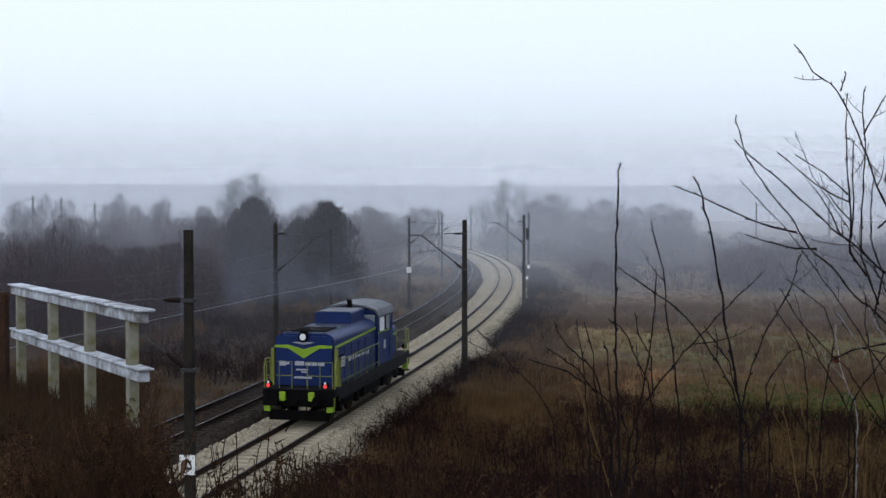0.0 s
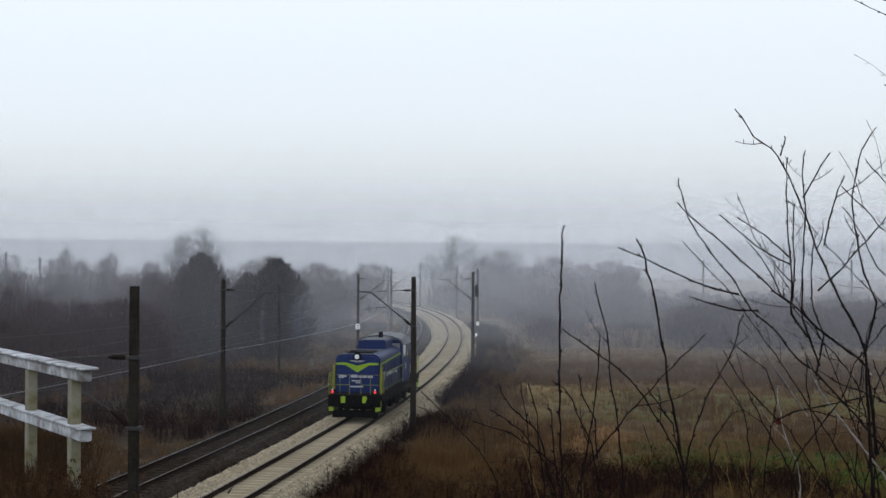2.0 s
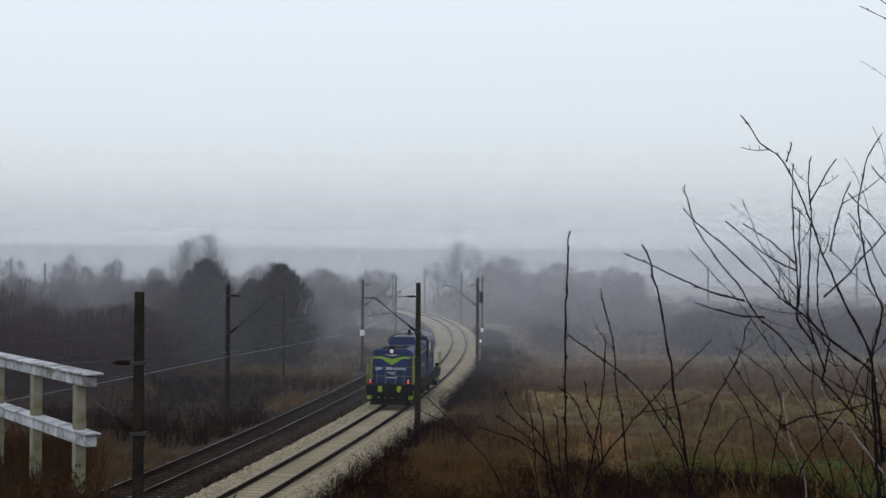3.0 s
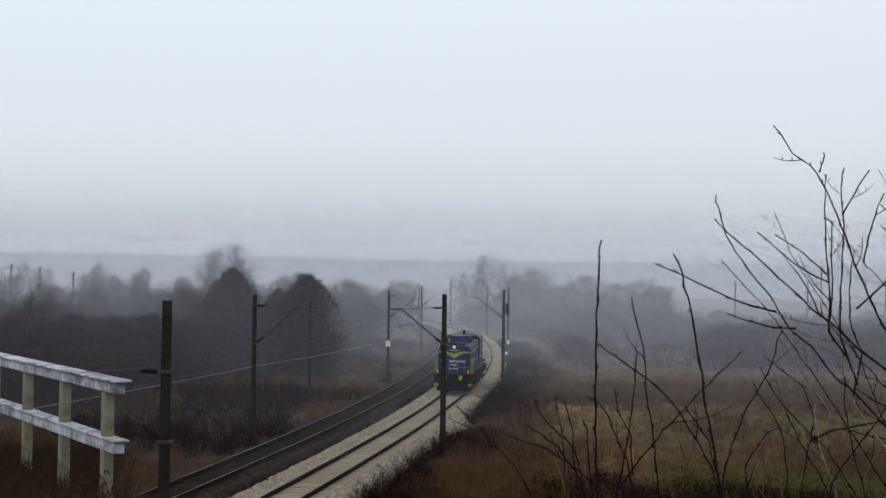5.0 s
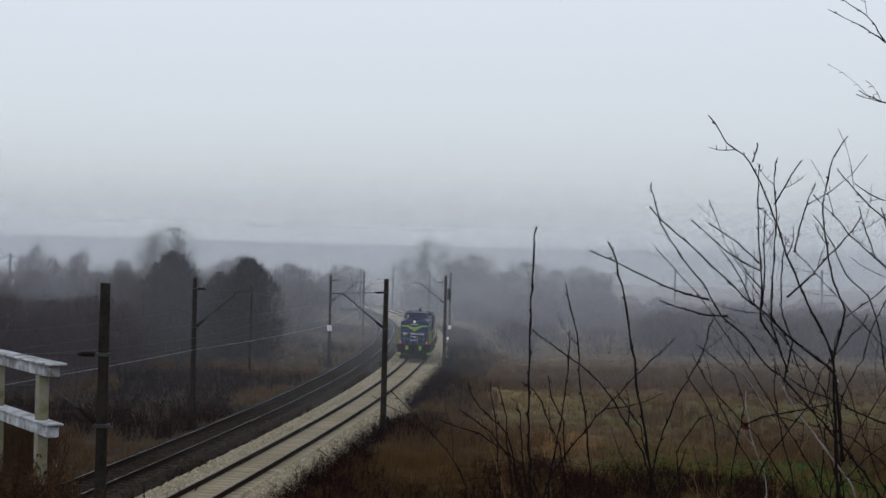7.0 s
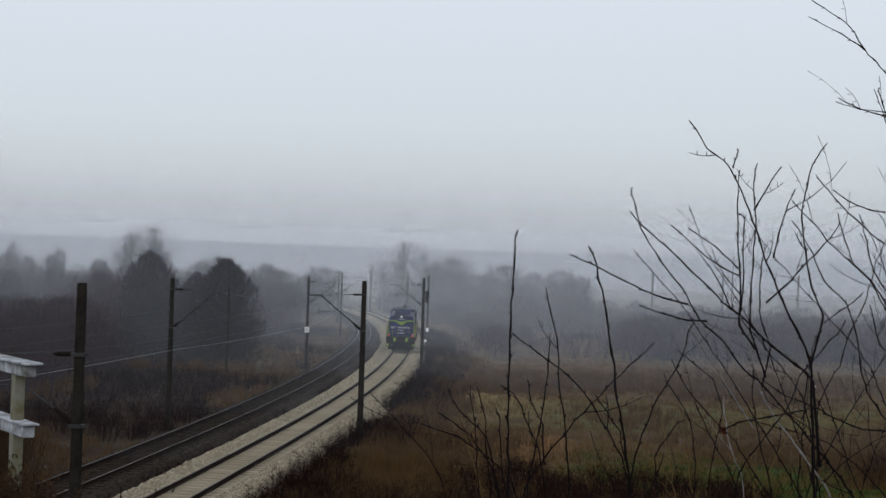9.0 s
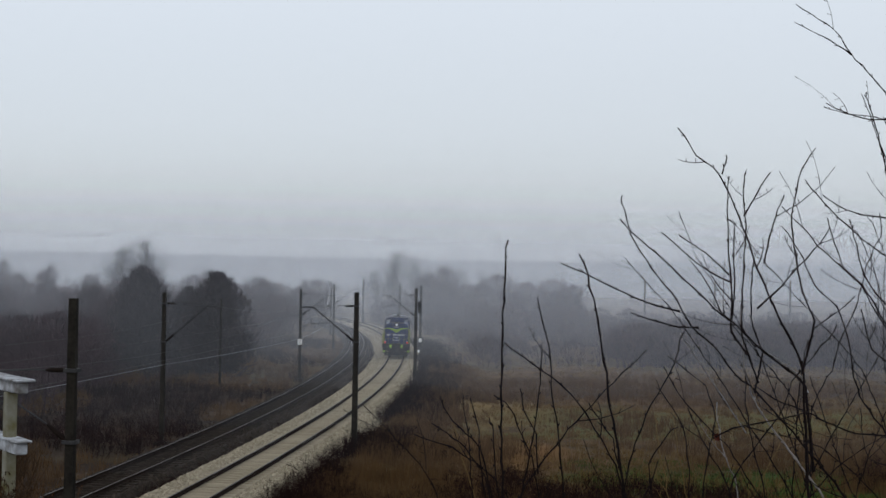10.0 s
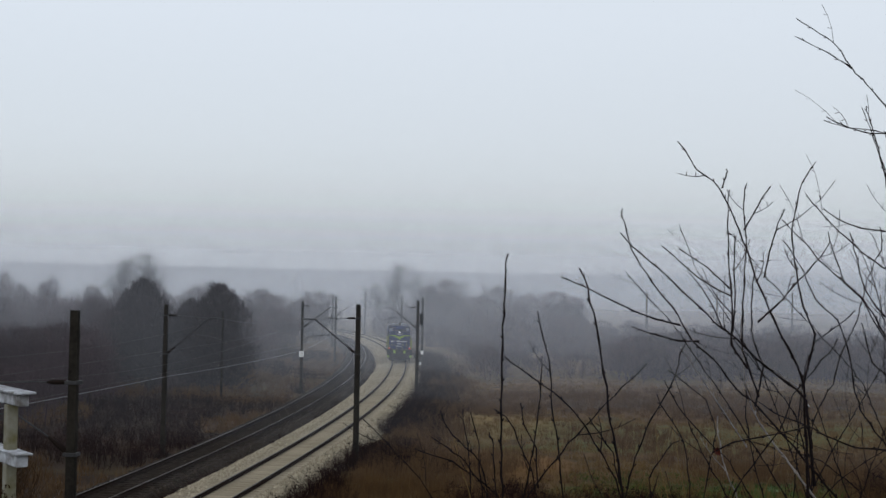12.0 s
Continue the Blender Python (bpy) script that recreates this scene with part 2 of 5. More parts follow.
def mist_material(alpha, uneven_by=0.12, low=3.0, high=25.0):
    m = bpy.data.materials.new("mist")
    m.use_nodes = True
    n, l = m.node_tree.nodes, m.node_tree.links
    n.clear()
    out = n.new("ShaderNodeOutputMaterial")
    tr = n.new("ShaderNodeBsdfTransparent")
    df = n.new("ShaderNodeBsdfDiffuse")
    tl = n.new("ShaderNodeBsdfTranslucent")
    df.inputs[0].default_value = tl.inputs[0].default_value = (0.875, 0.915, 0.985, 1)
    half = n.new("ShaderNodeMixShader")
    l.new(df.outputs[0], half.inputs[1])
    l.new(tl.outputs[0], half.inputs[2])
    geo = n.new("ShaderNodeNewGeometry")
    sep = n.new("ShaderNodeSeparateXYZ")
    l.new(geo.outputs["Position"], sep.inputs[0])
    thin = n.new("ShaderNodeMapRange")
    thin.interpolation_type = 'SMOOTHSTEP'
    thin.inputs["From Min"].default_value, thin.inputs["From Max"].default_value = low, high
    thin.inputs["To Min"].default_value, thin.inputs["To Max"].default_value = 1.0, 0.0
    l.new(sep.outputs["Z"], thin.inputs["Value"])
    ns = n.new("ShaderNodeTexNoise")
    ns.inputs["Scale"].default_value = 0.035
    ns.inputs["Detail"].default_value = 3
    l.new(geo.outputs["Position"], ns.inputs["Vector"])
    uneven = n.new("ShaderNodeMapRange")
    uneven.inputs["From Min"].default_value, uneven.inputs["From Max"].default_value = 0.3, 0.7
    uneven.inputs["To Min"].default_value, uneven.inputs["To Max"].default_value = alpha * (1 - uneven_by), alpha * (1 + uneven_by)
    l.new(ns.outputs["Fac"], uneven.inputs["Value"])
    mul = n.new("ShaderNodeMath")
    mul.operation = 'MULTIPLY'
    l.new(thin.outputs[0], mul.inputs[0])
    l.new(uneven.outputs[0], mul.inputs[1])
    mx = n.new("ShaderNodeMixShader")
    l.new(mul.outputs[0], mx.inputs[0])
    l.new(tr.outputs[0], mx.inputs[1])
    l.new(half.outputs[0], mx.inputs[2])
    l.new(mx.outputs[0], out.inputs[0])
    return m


def smoke_material():
    m = bpy.data.materials.new("exhaust_smoke")
    m.use_nodes = True
    n, l = m.node_tree.nodes, m.node_tree.links
    n.clear()
    out = n.new("ShaderNodeOutputMaterial")
    tr = n.new("ShaderNodeBsdfTransparent")
    df = n.new("ShaderNodeBsdfDiffuse")
    tl = n.new("ShaderNodeBsdfTranslucent")
    df.inputs[0].default_value = tl.inputs[0].default_value = (0.42, 0.46, 0.60, 1)
    half = n.new("ShaderNodeMixShader")
    l.new(df.outputs[0], half.inputs[1])
    l.new(tl.outputs[0], half.inputs[2])
    co = n.new("ShaderNodeTexCoord")
    ln = n.new("ShaderNodeVectorMath")
    ln.operation = 'LENGTH'
    l.new(co.outputs["Object"], ln.inputs[0])
    ns = n.new("ShaderNodeTexNoise")
    ns.inputs["Scale"].default_value = 1.6
    ns.inputs["Detail"].default_value = 4
    l.new(co.outputs["Object"], ns.inputs["Vector"])
    ad = n.new("ShaderNodeMath")
    ad.operation = 'MULTIPLY_ADD'
    ad.inputs[1].default_value = 0.9
    l.new(ns.outputs["Fac"], ad.inputs[0])
    l.new(ln.outputs["Value"], ad.inputs[2])
    mr = n.new("ShaderNodeMapRange")
    mr.interpolation_type = 'SMOOTHSTEP'
    mr.inputs["From Min"].default_value, mr.inputs["From Max"].default_value = 1.25, 0.4
    mr.inputs["To Min"].default_value, mr.inputs["To Max"].default_value = 0.0, 0.16
    l.new(ad.outputs[0], mr.inputs["Value"])
    mx = n.new("ShaderNodeMixShader")
    l.new(mr.outputs[0], mx.inputs[0])
    l.new(tr.outputs[0], mx.inputs[1])
    l.new(half.outputs[0], mx.inputs[2])
    l.new(mx.outputs[0], out.inputs[0])
    return m


M_SMOKE = smoke_material()


# ---- mesh code ----
class Geo:
    """Gathers vertices and faces of one mesh."""

    def __init__(self):
        self.v, self.f = [], []

    def box(self, lo, hi, taper=(1, 1), bevel=0.0):
        x0, y0, z0 = lo
        x1, y1, z1 = hi
        if bevel:
            return self.rbox(lo, hi, bevel)
        cx, cy = (x0 + x1) / 2, (y0 + y1) / 2
        b = len(self.v)
        for z, kx, ky in ((z0, 1, 1), (z1, *taper)):
            self.v += [(cx + (x - cx) * kx, cy + (y - cy) * ky, z) for x, y in ((x0, y0), (x1, y0), (x1, y1), (x0, y1))]
        self.f += [(b + 3, b + 2, b + 1, b), (b + 4, b + 5, b + 6, b + 7)]
        self.f += [(b + i, b + (i + 1) % 4, b + 4 + (i + 1) % 4, b + 4 + i) for i in range(4)]
        return self

    def rbox(self, lo, hi, r):
        """A box with chamfered edges all round."""
        bm = bmesh.new()
        c = [(a + b) / 2 for a, b in zip(lo, hi)]
        bmesh.ops.create_cube(bm, size=1)
        for vert in bm.verts:
            vert.co = Vector([c[i] + vert.co[i] * (hi[i] - lo[i]) for i in range(3)])
        bmesh.ops.bevel(bm, geom=bm.edges[:], offset=r, segments=2, affect='EDGES', profile=0.5)
        self.add_bm(bm)
        return self

    def add_bm(self, bm):
        b = len(self.v)
        bm.verts.index_update()
        self.v += [tuple(x.co) for x in bm.verts]
        self.f += [tuple(b + x.index for x in f.verts) for f in bm.faces]
        bm.free()

    def tube(self, pts, radii, sides=5, caps=True):
        pts = [Vector(p) for p in pts]
        if isinstance(radii, (int, float)):
            radii = [radii] * len(pts)
        b = len(self.v)
        for i, p in enumerate(pts):
            d = (pts[min(i + 1, len(pts) - 1)] - pts[max(i - 1, 0)])
            d = d.normalized() if d.length > 1e-9 else Vector((0, 0, 1))
            up = Vector((1, 0, 0)) if abs(d.x) < 0.8 else Vector((0, 1, 0))
            a = d.cross(up).normalized()
            c = d.cross(a)
            for k in range(sides):
                an = 2 * math.pi * k / sides
                self.v.append(tuple(p + (a * math.cos(an) + c * math.sin(an)) * radii[i]))
        for i in range(len(pts) - 1):
            for k in range(sides):
                k2 = (k + 1) % sides
                self.f.append((b + i * sides + k, b + i * sides + k2, b + (i + 1) * sides + k2, b + (i + 1) * sides + k))
        if caps:
            self.f.append(tuple(b + k for k in reversed(range(sides))))
            e = b + (len(pts) - 1) * sides
            self.f.append(tuple(e + k for k in range(sides)))
        return self

    def sliver(self, p, q, w):
        """A thin three-sided spike from p to q."""
        p, q = Vector(p), Vector(q)
        d = (q - p).normalized()
        up = Vector((0, 0, 1)) if abs(d.z) < 0.8 else Vector((1, 0, 0))
        a = d.cross(up).normalized() * w
        c = d.cross(a)
        b = len(self.v)
        self.v += [tuple(p + a), tuple(p - a * 0.5 + c * 0.87), tuple(p - a * 0.5 - c * 0.87), tuple(q)]
        self.f += [(b, b + 1, b + 3), (b + 1, b + 2, b + 3), (b + 2, b, b + 3)]
        return self

    def disc(self, c, r, axis, thick, sides=20):
        c, ax = Vector(c), Vector(axis).normalized()
        self.tube([c - ax * thick / 2, c + ax * thick / 2], r, sides)
        return self

    def prism(self, outline, y0, y1):
        """An outline in x and z, drawn out along y."""
        b, n = len(self.v), len(outline)
        self.v += [(x, y0, z) for x, z in outline] + [(x, y1, z) for x, z in outline]
        self.f += [tuple(b + i for i in range(n)), tuple(b + n + i for i in reversed(range(n)))]
        self.f += [(b + i, b + n + i, b + n + (i + 1) % n, b + (i + 1) % n) for i in range(n)]
        return self

    def data(self, name, mat, smooth=False):
        me = bpy.data.meshes.new(name)
        me.from_pydata(self.v, [], self.f)
        me.materials.append(mat)
        if smooth:
            me.polygons.foreach_set("use_smooth", [True] * len(me.polygons))
        me.update()
        return me


def part(name, g, mat, parent=None, label="", smooth=False):
    ob = new(name, g.data(name, mat, smooth))
    ob.parent = parent
    return tagged(ob, label)


def thing(name, label, category, group="", kind="", at=None):
    ob = new(name)
    if at is not None:
        ob.matrix_basis = at
    return tagged(ob, label, category, group, kind)


# ---- plan of the line ----
KNOTS = (0, 50, 100, 140, 180, 220)
BENDS = (-1.083, 1.617, 1.71, 1.927, 2.516, 2.396)
LINE_START, LINE_END = -40.0, 420.0
LS = np.arange(LINE_START, LINE_END, 0.5)
bend = np.interp(LS, KNOTS, BENDS) / 1000
bend[LS < 0] = 0.0
turn = np.concatenate([[0], np.cumsum((bend[1:] + bend[:-1]) * 0.25)])
i0 = int(-LINE_START / 0.5)
turn = turn - turn[i0] - 0.18147
LX = np.concatenate([[0], np.cumsum(-(np.sin(turn[1:]) + np.sin(turn[:-1])) * 0.25)])
LY = np.concatenate([[0], np.cumsum((np.cos(turn[1:]) + np.cos(turn[:-1])) * 0.25)])
LX, LY = LX - LX[i0] - 10.0386, LY - LY[i0] + 25.0
GAP = 4.6                        # between the two tracks


def line(s, off=0.0):
    """Place and heading on the near track, off metres to its right."""
    x, y, a = np.interp(s, LS, LX), np.interp(s, LS, LY), np.interp(s, LS, turn)
    return x + off * math.cos(a), y + off * math.sin(a), a


def line_at_y(y, off=0.0):
    s = np.interp(y, LY, LS)
    return line(s, off)


def aside(x, y):
    """How far right of the near track's centre a place lies."""
    d2 = (LX[::4, None] - x[None]) ** 2 + (LY[::4, None] - y[None]) ** 2
    k = np.argmin(d2, 0) * 4
    return (x - LX[k]) * np.cos(turn[k]) + (y - LY[k]) * np.sin(turn[k])


def smooth01(t):
    t = np.clip(t, 0, 1)
    return t * t * (3 - 2 * t)


def bank_edge(x, y):
    """How far the crest of the bank reaches; it runs on beside the railing."""
    return 4.8 + 10.5 * smooth01((-x - 0.205 * y) / 0.6) * smooth01((-x - 0.9) / 0.6)


def ground_z(x, y):
    x, y = np.atleast_1d(np.asarray(x, float)), np.atleast_1d(np.asarray(y, float))
    d = aside(x, y)
    z = np.where(d > 0, -0.75 - 0.55 * smooth01((d - 3.2) / 7), -0.75 + 0.35 * smooth01((-d - 8.5) / 8))
    wob = 0.22 * np.sin(x * 0.23 + y * 0.11) * np.sin(y * 0.17 - x * 0.07) + 0.12 * np.sin(x * 0.61 + 1.3) * np.sin(y * 0.53)
    z = z + wob * smooth01((np.abs(d + 2.3) - 7.5) / 6)
    z = z + 0.9 * smooth01((y - 215) / 50) * smooth01((x - 25) / 30)
    edge = bank_edge(x, y)
    bank = 6.85 - np.maximum(0, y - edge) / 1.5 - 0.035 * np.maximum(0, y - 2)
    cut = -0.75 + np.maximum(0, np.abs(d + 2.3) - 6.0) * 2.4
    bank = np.minimum(bank, cut)
    return np.maximum(z, bank)


def gz(x, y):
    return float(ground_z(x, y)[0])

# ---- ground ----
def grid(xs, ys):
    g = Geo()
    X, Y = np.meshgrid(xs, ys)
    Z = ground_z(X.ravel(), Y.ravel())
    g.v = list(zip(X.ravel().tolist(), Y.ravel().tolist(), Z.tolist()))
    n = len(xs)
    g.f = [(j * n + i, j * n + i + 1, (j + 1) * n + i + 1, (j + 1) * n + i) for j in range(len(ys) - 1) for i in range(n - 1)]
    return g


def spread(lo, hi, fine_lo, fine_hi, step, growth=1.25):
    mid = list(np.arange(fine_lo, fine_hi + step / 2, step))
    right, left, a = [], [], step
    p = mid[-1]
    while p < hi:
        a *= growth
        p += a
        right.append(p)
    a, p = step, mid[0]
    while p > lo:
        a *= growth
        p -= a
        left.append(p)
    return np.array(left[::-1] + mid + right)


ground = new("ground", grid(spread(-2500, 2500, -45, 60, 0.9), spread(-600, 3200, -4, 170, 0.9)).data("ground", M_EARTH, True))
tagged(ground, "brown winter meadow with dry grass and a grassy bank", "ground", kind="structure")

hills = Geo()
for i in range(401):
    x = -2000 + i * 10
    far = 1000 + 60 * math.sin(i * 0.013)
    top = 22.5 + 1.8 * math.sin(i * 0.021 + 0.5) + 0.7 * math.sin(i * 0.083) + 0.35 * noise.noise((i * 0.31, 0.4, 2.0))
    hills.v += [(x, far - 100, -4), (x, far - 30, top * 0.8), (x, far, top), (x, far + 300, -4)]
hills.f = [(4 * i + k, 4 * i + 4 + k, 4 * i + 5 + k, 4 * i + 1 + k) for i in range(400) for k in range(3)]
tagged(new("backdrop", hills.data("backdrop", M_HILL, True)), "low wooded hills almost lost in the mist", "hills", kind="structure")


# ---- the two tracks ----
def sweep(profile, s0, s1, step, off, lift=0.0, rough=0.0):
    g = Geo()
    n = len(profile)
    ss = np.arange(s0, s1, step)
    for s in ss:
        for px, pz in profile:
            jx, jz = (random.uniform(-rough, rough), random.uniform(-rough, rough) * 0.5) if rough else (0, 0)
            x, y, a = line(s, off + px + jx)
            g.v.append((x, y, pz + lift + jz))
    for j in range(len(ss) - 1):
        g.f += [(j * n + i, j * n + i + 1, (j + 1) * n + i + 1, (j + 1) * n + i) for i in range(n - 1)]
    return g


RAIL_SIDE = ((-0.075, -0.17), (-0.07, -0.155), (-0.012, -0.135), (-0.012, -0.05), (-0.035, -0.035), (-0.036, -0.004))
RAIL_PROFILE = RAIL_SIDE + tuple((-x, z) for x, z in reversed(RAIL_SIDE))
RAIL_HEAD = ((-0.030, -0.004), (-0.026, 0.0), (0.026, 0.0), (0.030, -0.004))


def bed_profile(left, right, foot, ztop, n=9):
    pts = [(-left - foot, -0.95), (-left - foot / 2, (ztop - 0.9) / 2)]
    pts += [(-left + (left + right) * i / n, ztop) for i in range(n + 1)]
    return pts + [(right + foot / 2, (ztop - 0.9) / 2), (right + foot, -0.95)]


def ballast_bed(label, off, mat, left, right, foot, ztop):
    ob = new("ballast", sweep(bed_profile(left, right, foot, ztop), -38, 400, 0.35, off, 0, 0.05).data("ballast", mat))
    return tagged(ob, label, "ballast", kind="structure")


ballast_bed("pale grey crushed stone ballast under the near track", 0.0, M_BALLAST, 2.15, 1.95, 0.85, -0.255)
ballast_bed("dark brown old ballast under the far track", -GAP, M_BALLAST_OLD, 1.45, 1.45, 0.7, -0.225)

sleeper_g = Geo()
sleeper_g.v = [(x * k, y * w, z) for z, k, w in ((-0.34, 1, 1), (-0.175, 1, 0.8)) for x, y in ((-1.3, -0.14), (1.3, -0.14), (1.3, 0.14), (-1.3, 0.14))]
sleeper_g.v += [(x, y, -0.205) for x, y in ((-0.35, -0.09), (0.35, -0.09), (0.35, 0.09), (-0.35, 0.09))]
sleeper_g.f = [(0, 1, 5, 4), (1, 2, 6, 5), (2, 3, 7, 6), (3, 0, 4, 7), (4, 8, 11, 7), (8, 9, 10, 11), (9, 5, 6, 10), (4, 5, 9, 8), (11, 10, 6, 7)]


def track(label, off, sleeper_mat, pieces):
    t = thing("railway_track", label, "railway track", "tracks", "structure")
    for side in (-1, 1):
        rail = part("rail", sweep(RAIL_PROFILE, -38, 400, 0.5, off + side * 0.7535), M_RAIL, t)
        part("rail_head", sweep(RAIL_HEAD, -38, 400, 0.5, off + side * 0.7535), M_RAIL_TOP, rail, "worn steel running surface")
    me = sleeper_g.data("sleeper", sleeper_mat)
    rest = Geo()
    for i in range(720):
        s = -36 + i * 0.6
        x, y, a = line(s, off)
        if pieces and 60 <= i < 360:
            ob = new("sleeper", me)
            ob.parent = t
            ob.matrix_basis = pose(x, y, random.uniform(-0.006, 0.006), 0, 0, math.degrees(a) + random.uniform(-0.4, 0.4))
        else:
            m = pose(x, y, 0, 0, 0, math.degrees(a))
            b = len(rest.v)
            rest.v += [tuple(m @ Vector(v)) for v in sleeper_g.v]
            rest.f += [tuple(b + k for k in f) for f in sleeper_g.f]
    tagged(part("sleepers", rest, sleeper_mat, t), kind="stuff")


# loose stones on and beside the pale ballast
stones = Geo()
for i in range(15000):
    s = random.uniform(4, 110) if i < 12000 else random.uniform(110, 200)
    side = random.choice((-1, 1))
    edge_at = 2.2 if side < 0 else 1.95
    o = side * (random.uniform(1.3, edge_at) if random.random() < 0.5 else edge_at + abs(random.gauss(0, 0.42)))
    x, y, a = line(s, o)
    z = -0.235 if abs(o) < edge_at else -0.235 - (abs(o) - edge_at) * 0.76
    z = max(z, -0.76)
    r = random.uniform(0.035, 0.085)
    b = len(stones.v)
    an = random.random() * 6.28
    stones.v += [(x + r * 1.2 * math.cos(an + k * 1.571) * random.uniform(0.7, 1.2), y + r * math.sin(an + k * 1.571) * random.uniform(0.7, 1.2), z - 0.01) for k in range(4)]
    stones.v.append((x + random.uniform(-r, r) * 0.4, y + random.uniform(-r, r) * 0.4, z + r * random.uniform(0.6, 1.2)))
    stones.f += [(b, b + 1, b + 4), (b + 1, b + 2, b + 4), (b + 2, b + 3, b + 4), (b + 3, b, b + 4)]
tagged(new("loose_stones", stones.data("loose_stones", M_STONE)), "loose pale crushed stones along the near track", "stones", kind="stuff")


dark_stones = Geo()
for i in range(5000):
    s = random.uniform(2, 120)
    o = -GAP + random.choice((-1, 1)) * random.uniform(0.9, 2.1)
    x, y, a = line(s, o)
    d = abs(o + GAP)
    z = -0.225 if d < 1.45 else -0.225 - (d - 1.45) * 0.9
    r = random.uniform(0.04, 0.09)
    b = len(dark_stones.v)
    an = random.random() * 6.28
    dark_stones.v += [(x + r * 1.2 * math.cos(an + k * 1.571) * random.uniform(0.7, 1.2), y + r * math.sin(an + k * 1.571) * random.uniform(0.7, 1.2), z - 0.01) for k in range(4)]
    dark_stones.v.append((x + random.uniform(-r, r) * 0.4, y + random.uniform(-r, r) * 0.4, z + r * random.uniform(0.6, 1.2)))
    dark_stones.f += [(b, b + 1, b + 4), (b + 1, b + 2, b + 4), (b + 2, b + 3, b + 4), (b + 3, b, b + 4)]
tagged(new("dark_stones", dark_stones.data("dark_stones", M_STONE_OLD)), "loose dark stones on the far track's ballast", "stones", kind="stuff")


# ---- overhead line masts ----
def mast(x, y, top, side, reach, arm_z, brace_z, plate=None, weight=False, half=0.15, thin=0.036):
    """side: the way to the track, -1 is left."""
    base = gz(x, y) - 0.1
    _, _, a = line_at_y(y)
    label = "grey concrete catenary mast with a steel cantilever arm beside the track"
    t = thing("catenary_mast", label, "catenary mast", "masts along the line", at=pose(x, y, base, 0, 0, math.degrees(a)))
    h = top - base
    pole = Geo().box((-half, -half * 0.87, 0), (half, half * 0.87, h), taper=(0.74, 0.74))
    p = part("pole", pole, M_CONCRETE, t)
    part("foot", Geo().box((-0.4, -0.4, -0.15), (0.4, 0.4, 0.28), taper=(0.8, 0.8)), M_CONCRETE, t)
    az, bz = arm_z - base, brace_z - base
    arm = Geo()
    knee = (side * (reach - 0.65), 0, az)
    arm.tube([(side * 0.55, 0, bz + 0.38), knee], thin, 8)
    arm.tube([knee, (side * (reach - 0.3), 0, az + 0.015), (side * reach, 0, az + 0.01)], thin, 8)
    ar = part("cantilever", arm, M_STEEL, t)
    part("insulator", Geo().tube([(side * 0.1, 0, bz + 0.02), (side * 0.2, 0, bz + 0.10), (side * 0.36, 0, bz + 0.23), (side * 0.55, 0, bz + 0.38)], [0.035, 0.065, 0.065, 0.035], 8), M_INSUL, t, "ribbed brown insulator")
    part("stay", Geo().tube([(side * 0.1, 0, az + 0.11), (side * 1.0, 0, az + 0.1), knee], 0.016, 6), M_STEEL, t)
    part("insulator", Geo().tube([(side * 0.12, 0, az + 0.11), (side * 0.2, 0, az + 0.11), (side * 0.5, 0, az + 0.105), (side * 0.62, 0, az + 0.1)], [0.03, 0.055, 0.055, 0.02], 8), M_INSUL, t, "ribbed brown insulator")
    f = 0.45
    mid = Vector((side * 0.55, 0, bz + 0.38)).lerp(Vector(knee), f)
    part("registration_arm", Geo().tube([mid, (side * (reach - 0.55), 0, mid.z - 0.1), (side * (reach + 0.1), 0, mid.z - 0.28)], 0.018, 6), M_STEEL, t)
    part("steady_clamp", Geo().tube([(side * (reach - 0.55), 0, mid.z + 0.1), (side * (reach - 0.55), 0, mid.z - 0.3)], 0.022, 6), M_STEEL, t)
    for z in (az + 0.11, bz):
        part("collar", Geo().box((-0.155, -0.14, z - 0.04), (0.155, 0.14, z + 0.04)), M_STEEL, t)
    if plate:
        pl = part("number_plate", Geo().rbox((-0.19, -0.175, plate - base - 0.23), (0.19, -0.155, plate - base + 0.23), 0.008), M_WHITE, t, "small white enamel plate with dark figures")
        for k in (0.08, -0.08):
            part("figures", Geo().box((-0.09, -0.182, plate - base + k - 0.03), (0.10, -0.176, plate - base + k + 0.03)), M_BLACK, pl)
    if weight:
        w = Geo().rbox((0.16, -0.2, h - 2.1), (0.46, 0.2, h - 1.1), 0.03)
        part("switch_box", w, M_GREYFRAME, t, "grey steel box on the mast")
        part("marker", Geo().rbox((0.3, -0.17, h - 4.55), (0.52, -0.14, h - 4.25), 0.01), M_WHITE, t, "white marker plate")
        part("marker", Geo().rbox((0.2, -0.17, h - 5.45), (0.36, -0.14, h - 5.22), 0.01), M_WHITE, t, "white marker plate")
    return t, (x + side * reach * math.cos(a), y + side * reach * math.sin(a), arm_z)


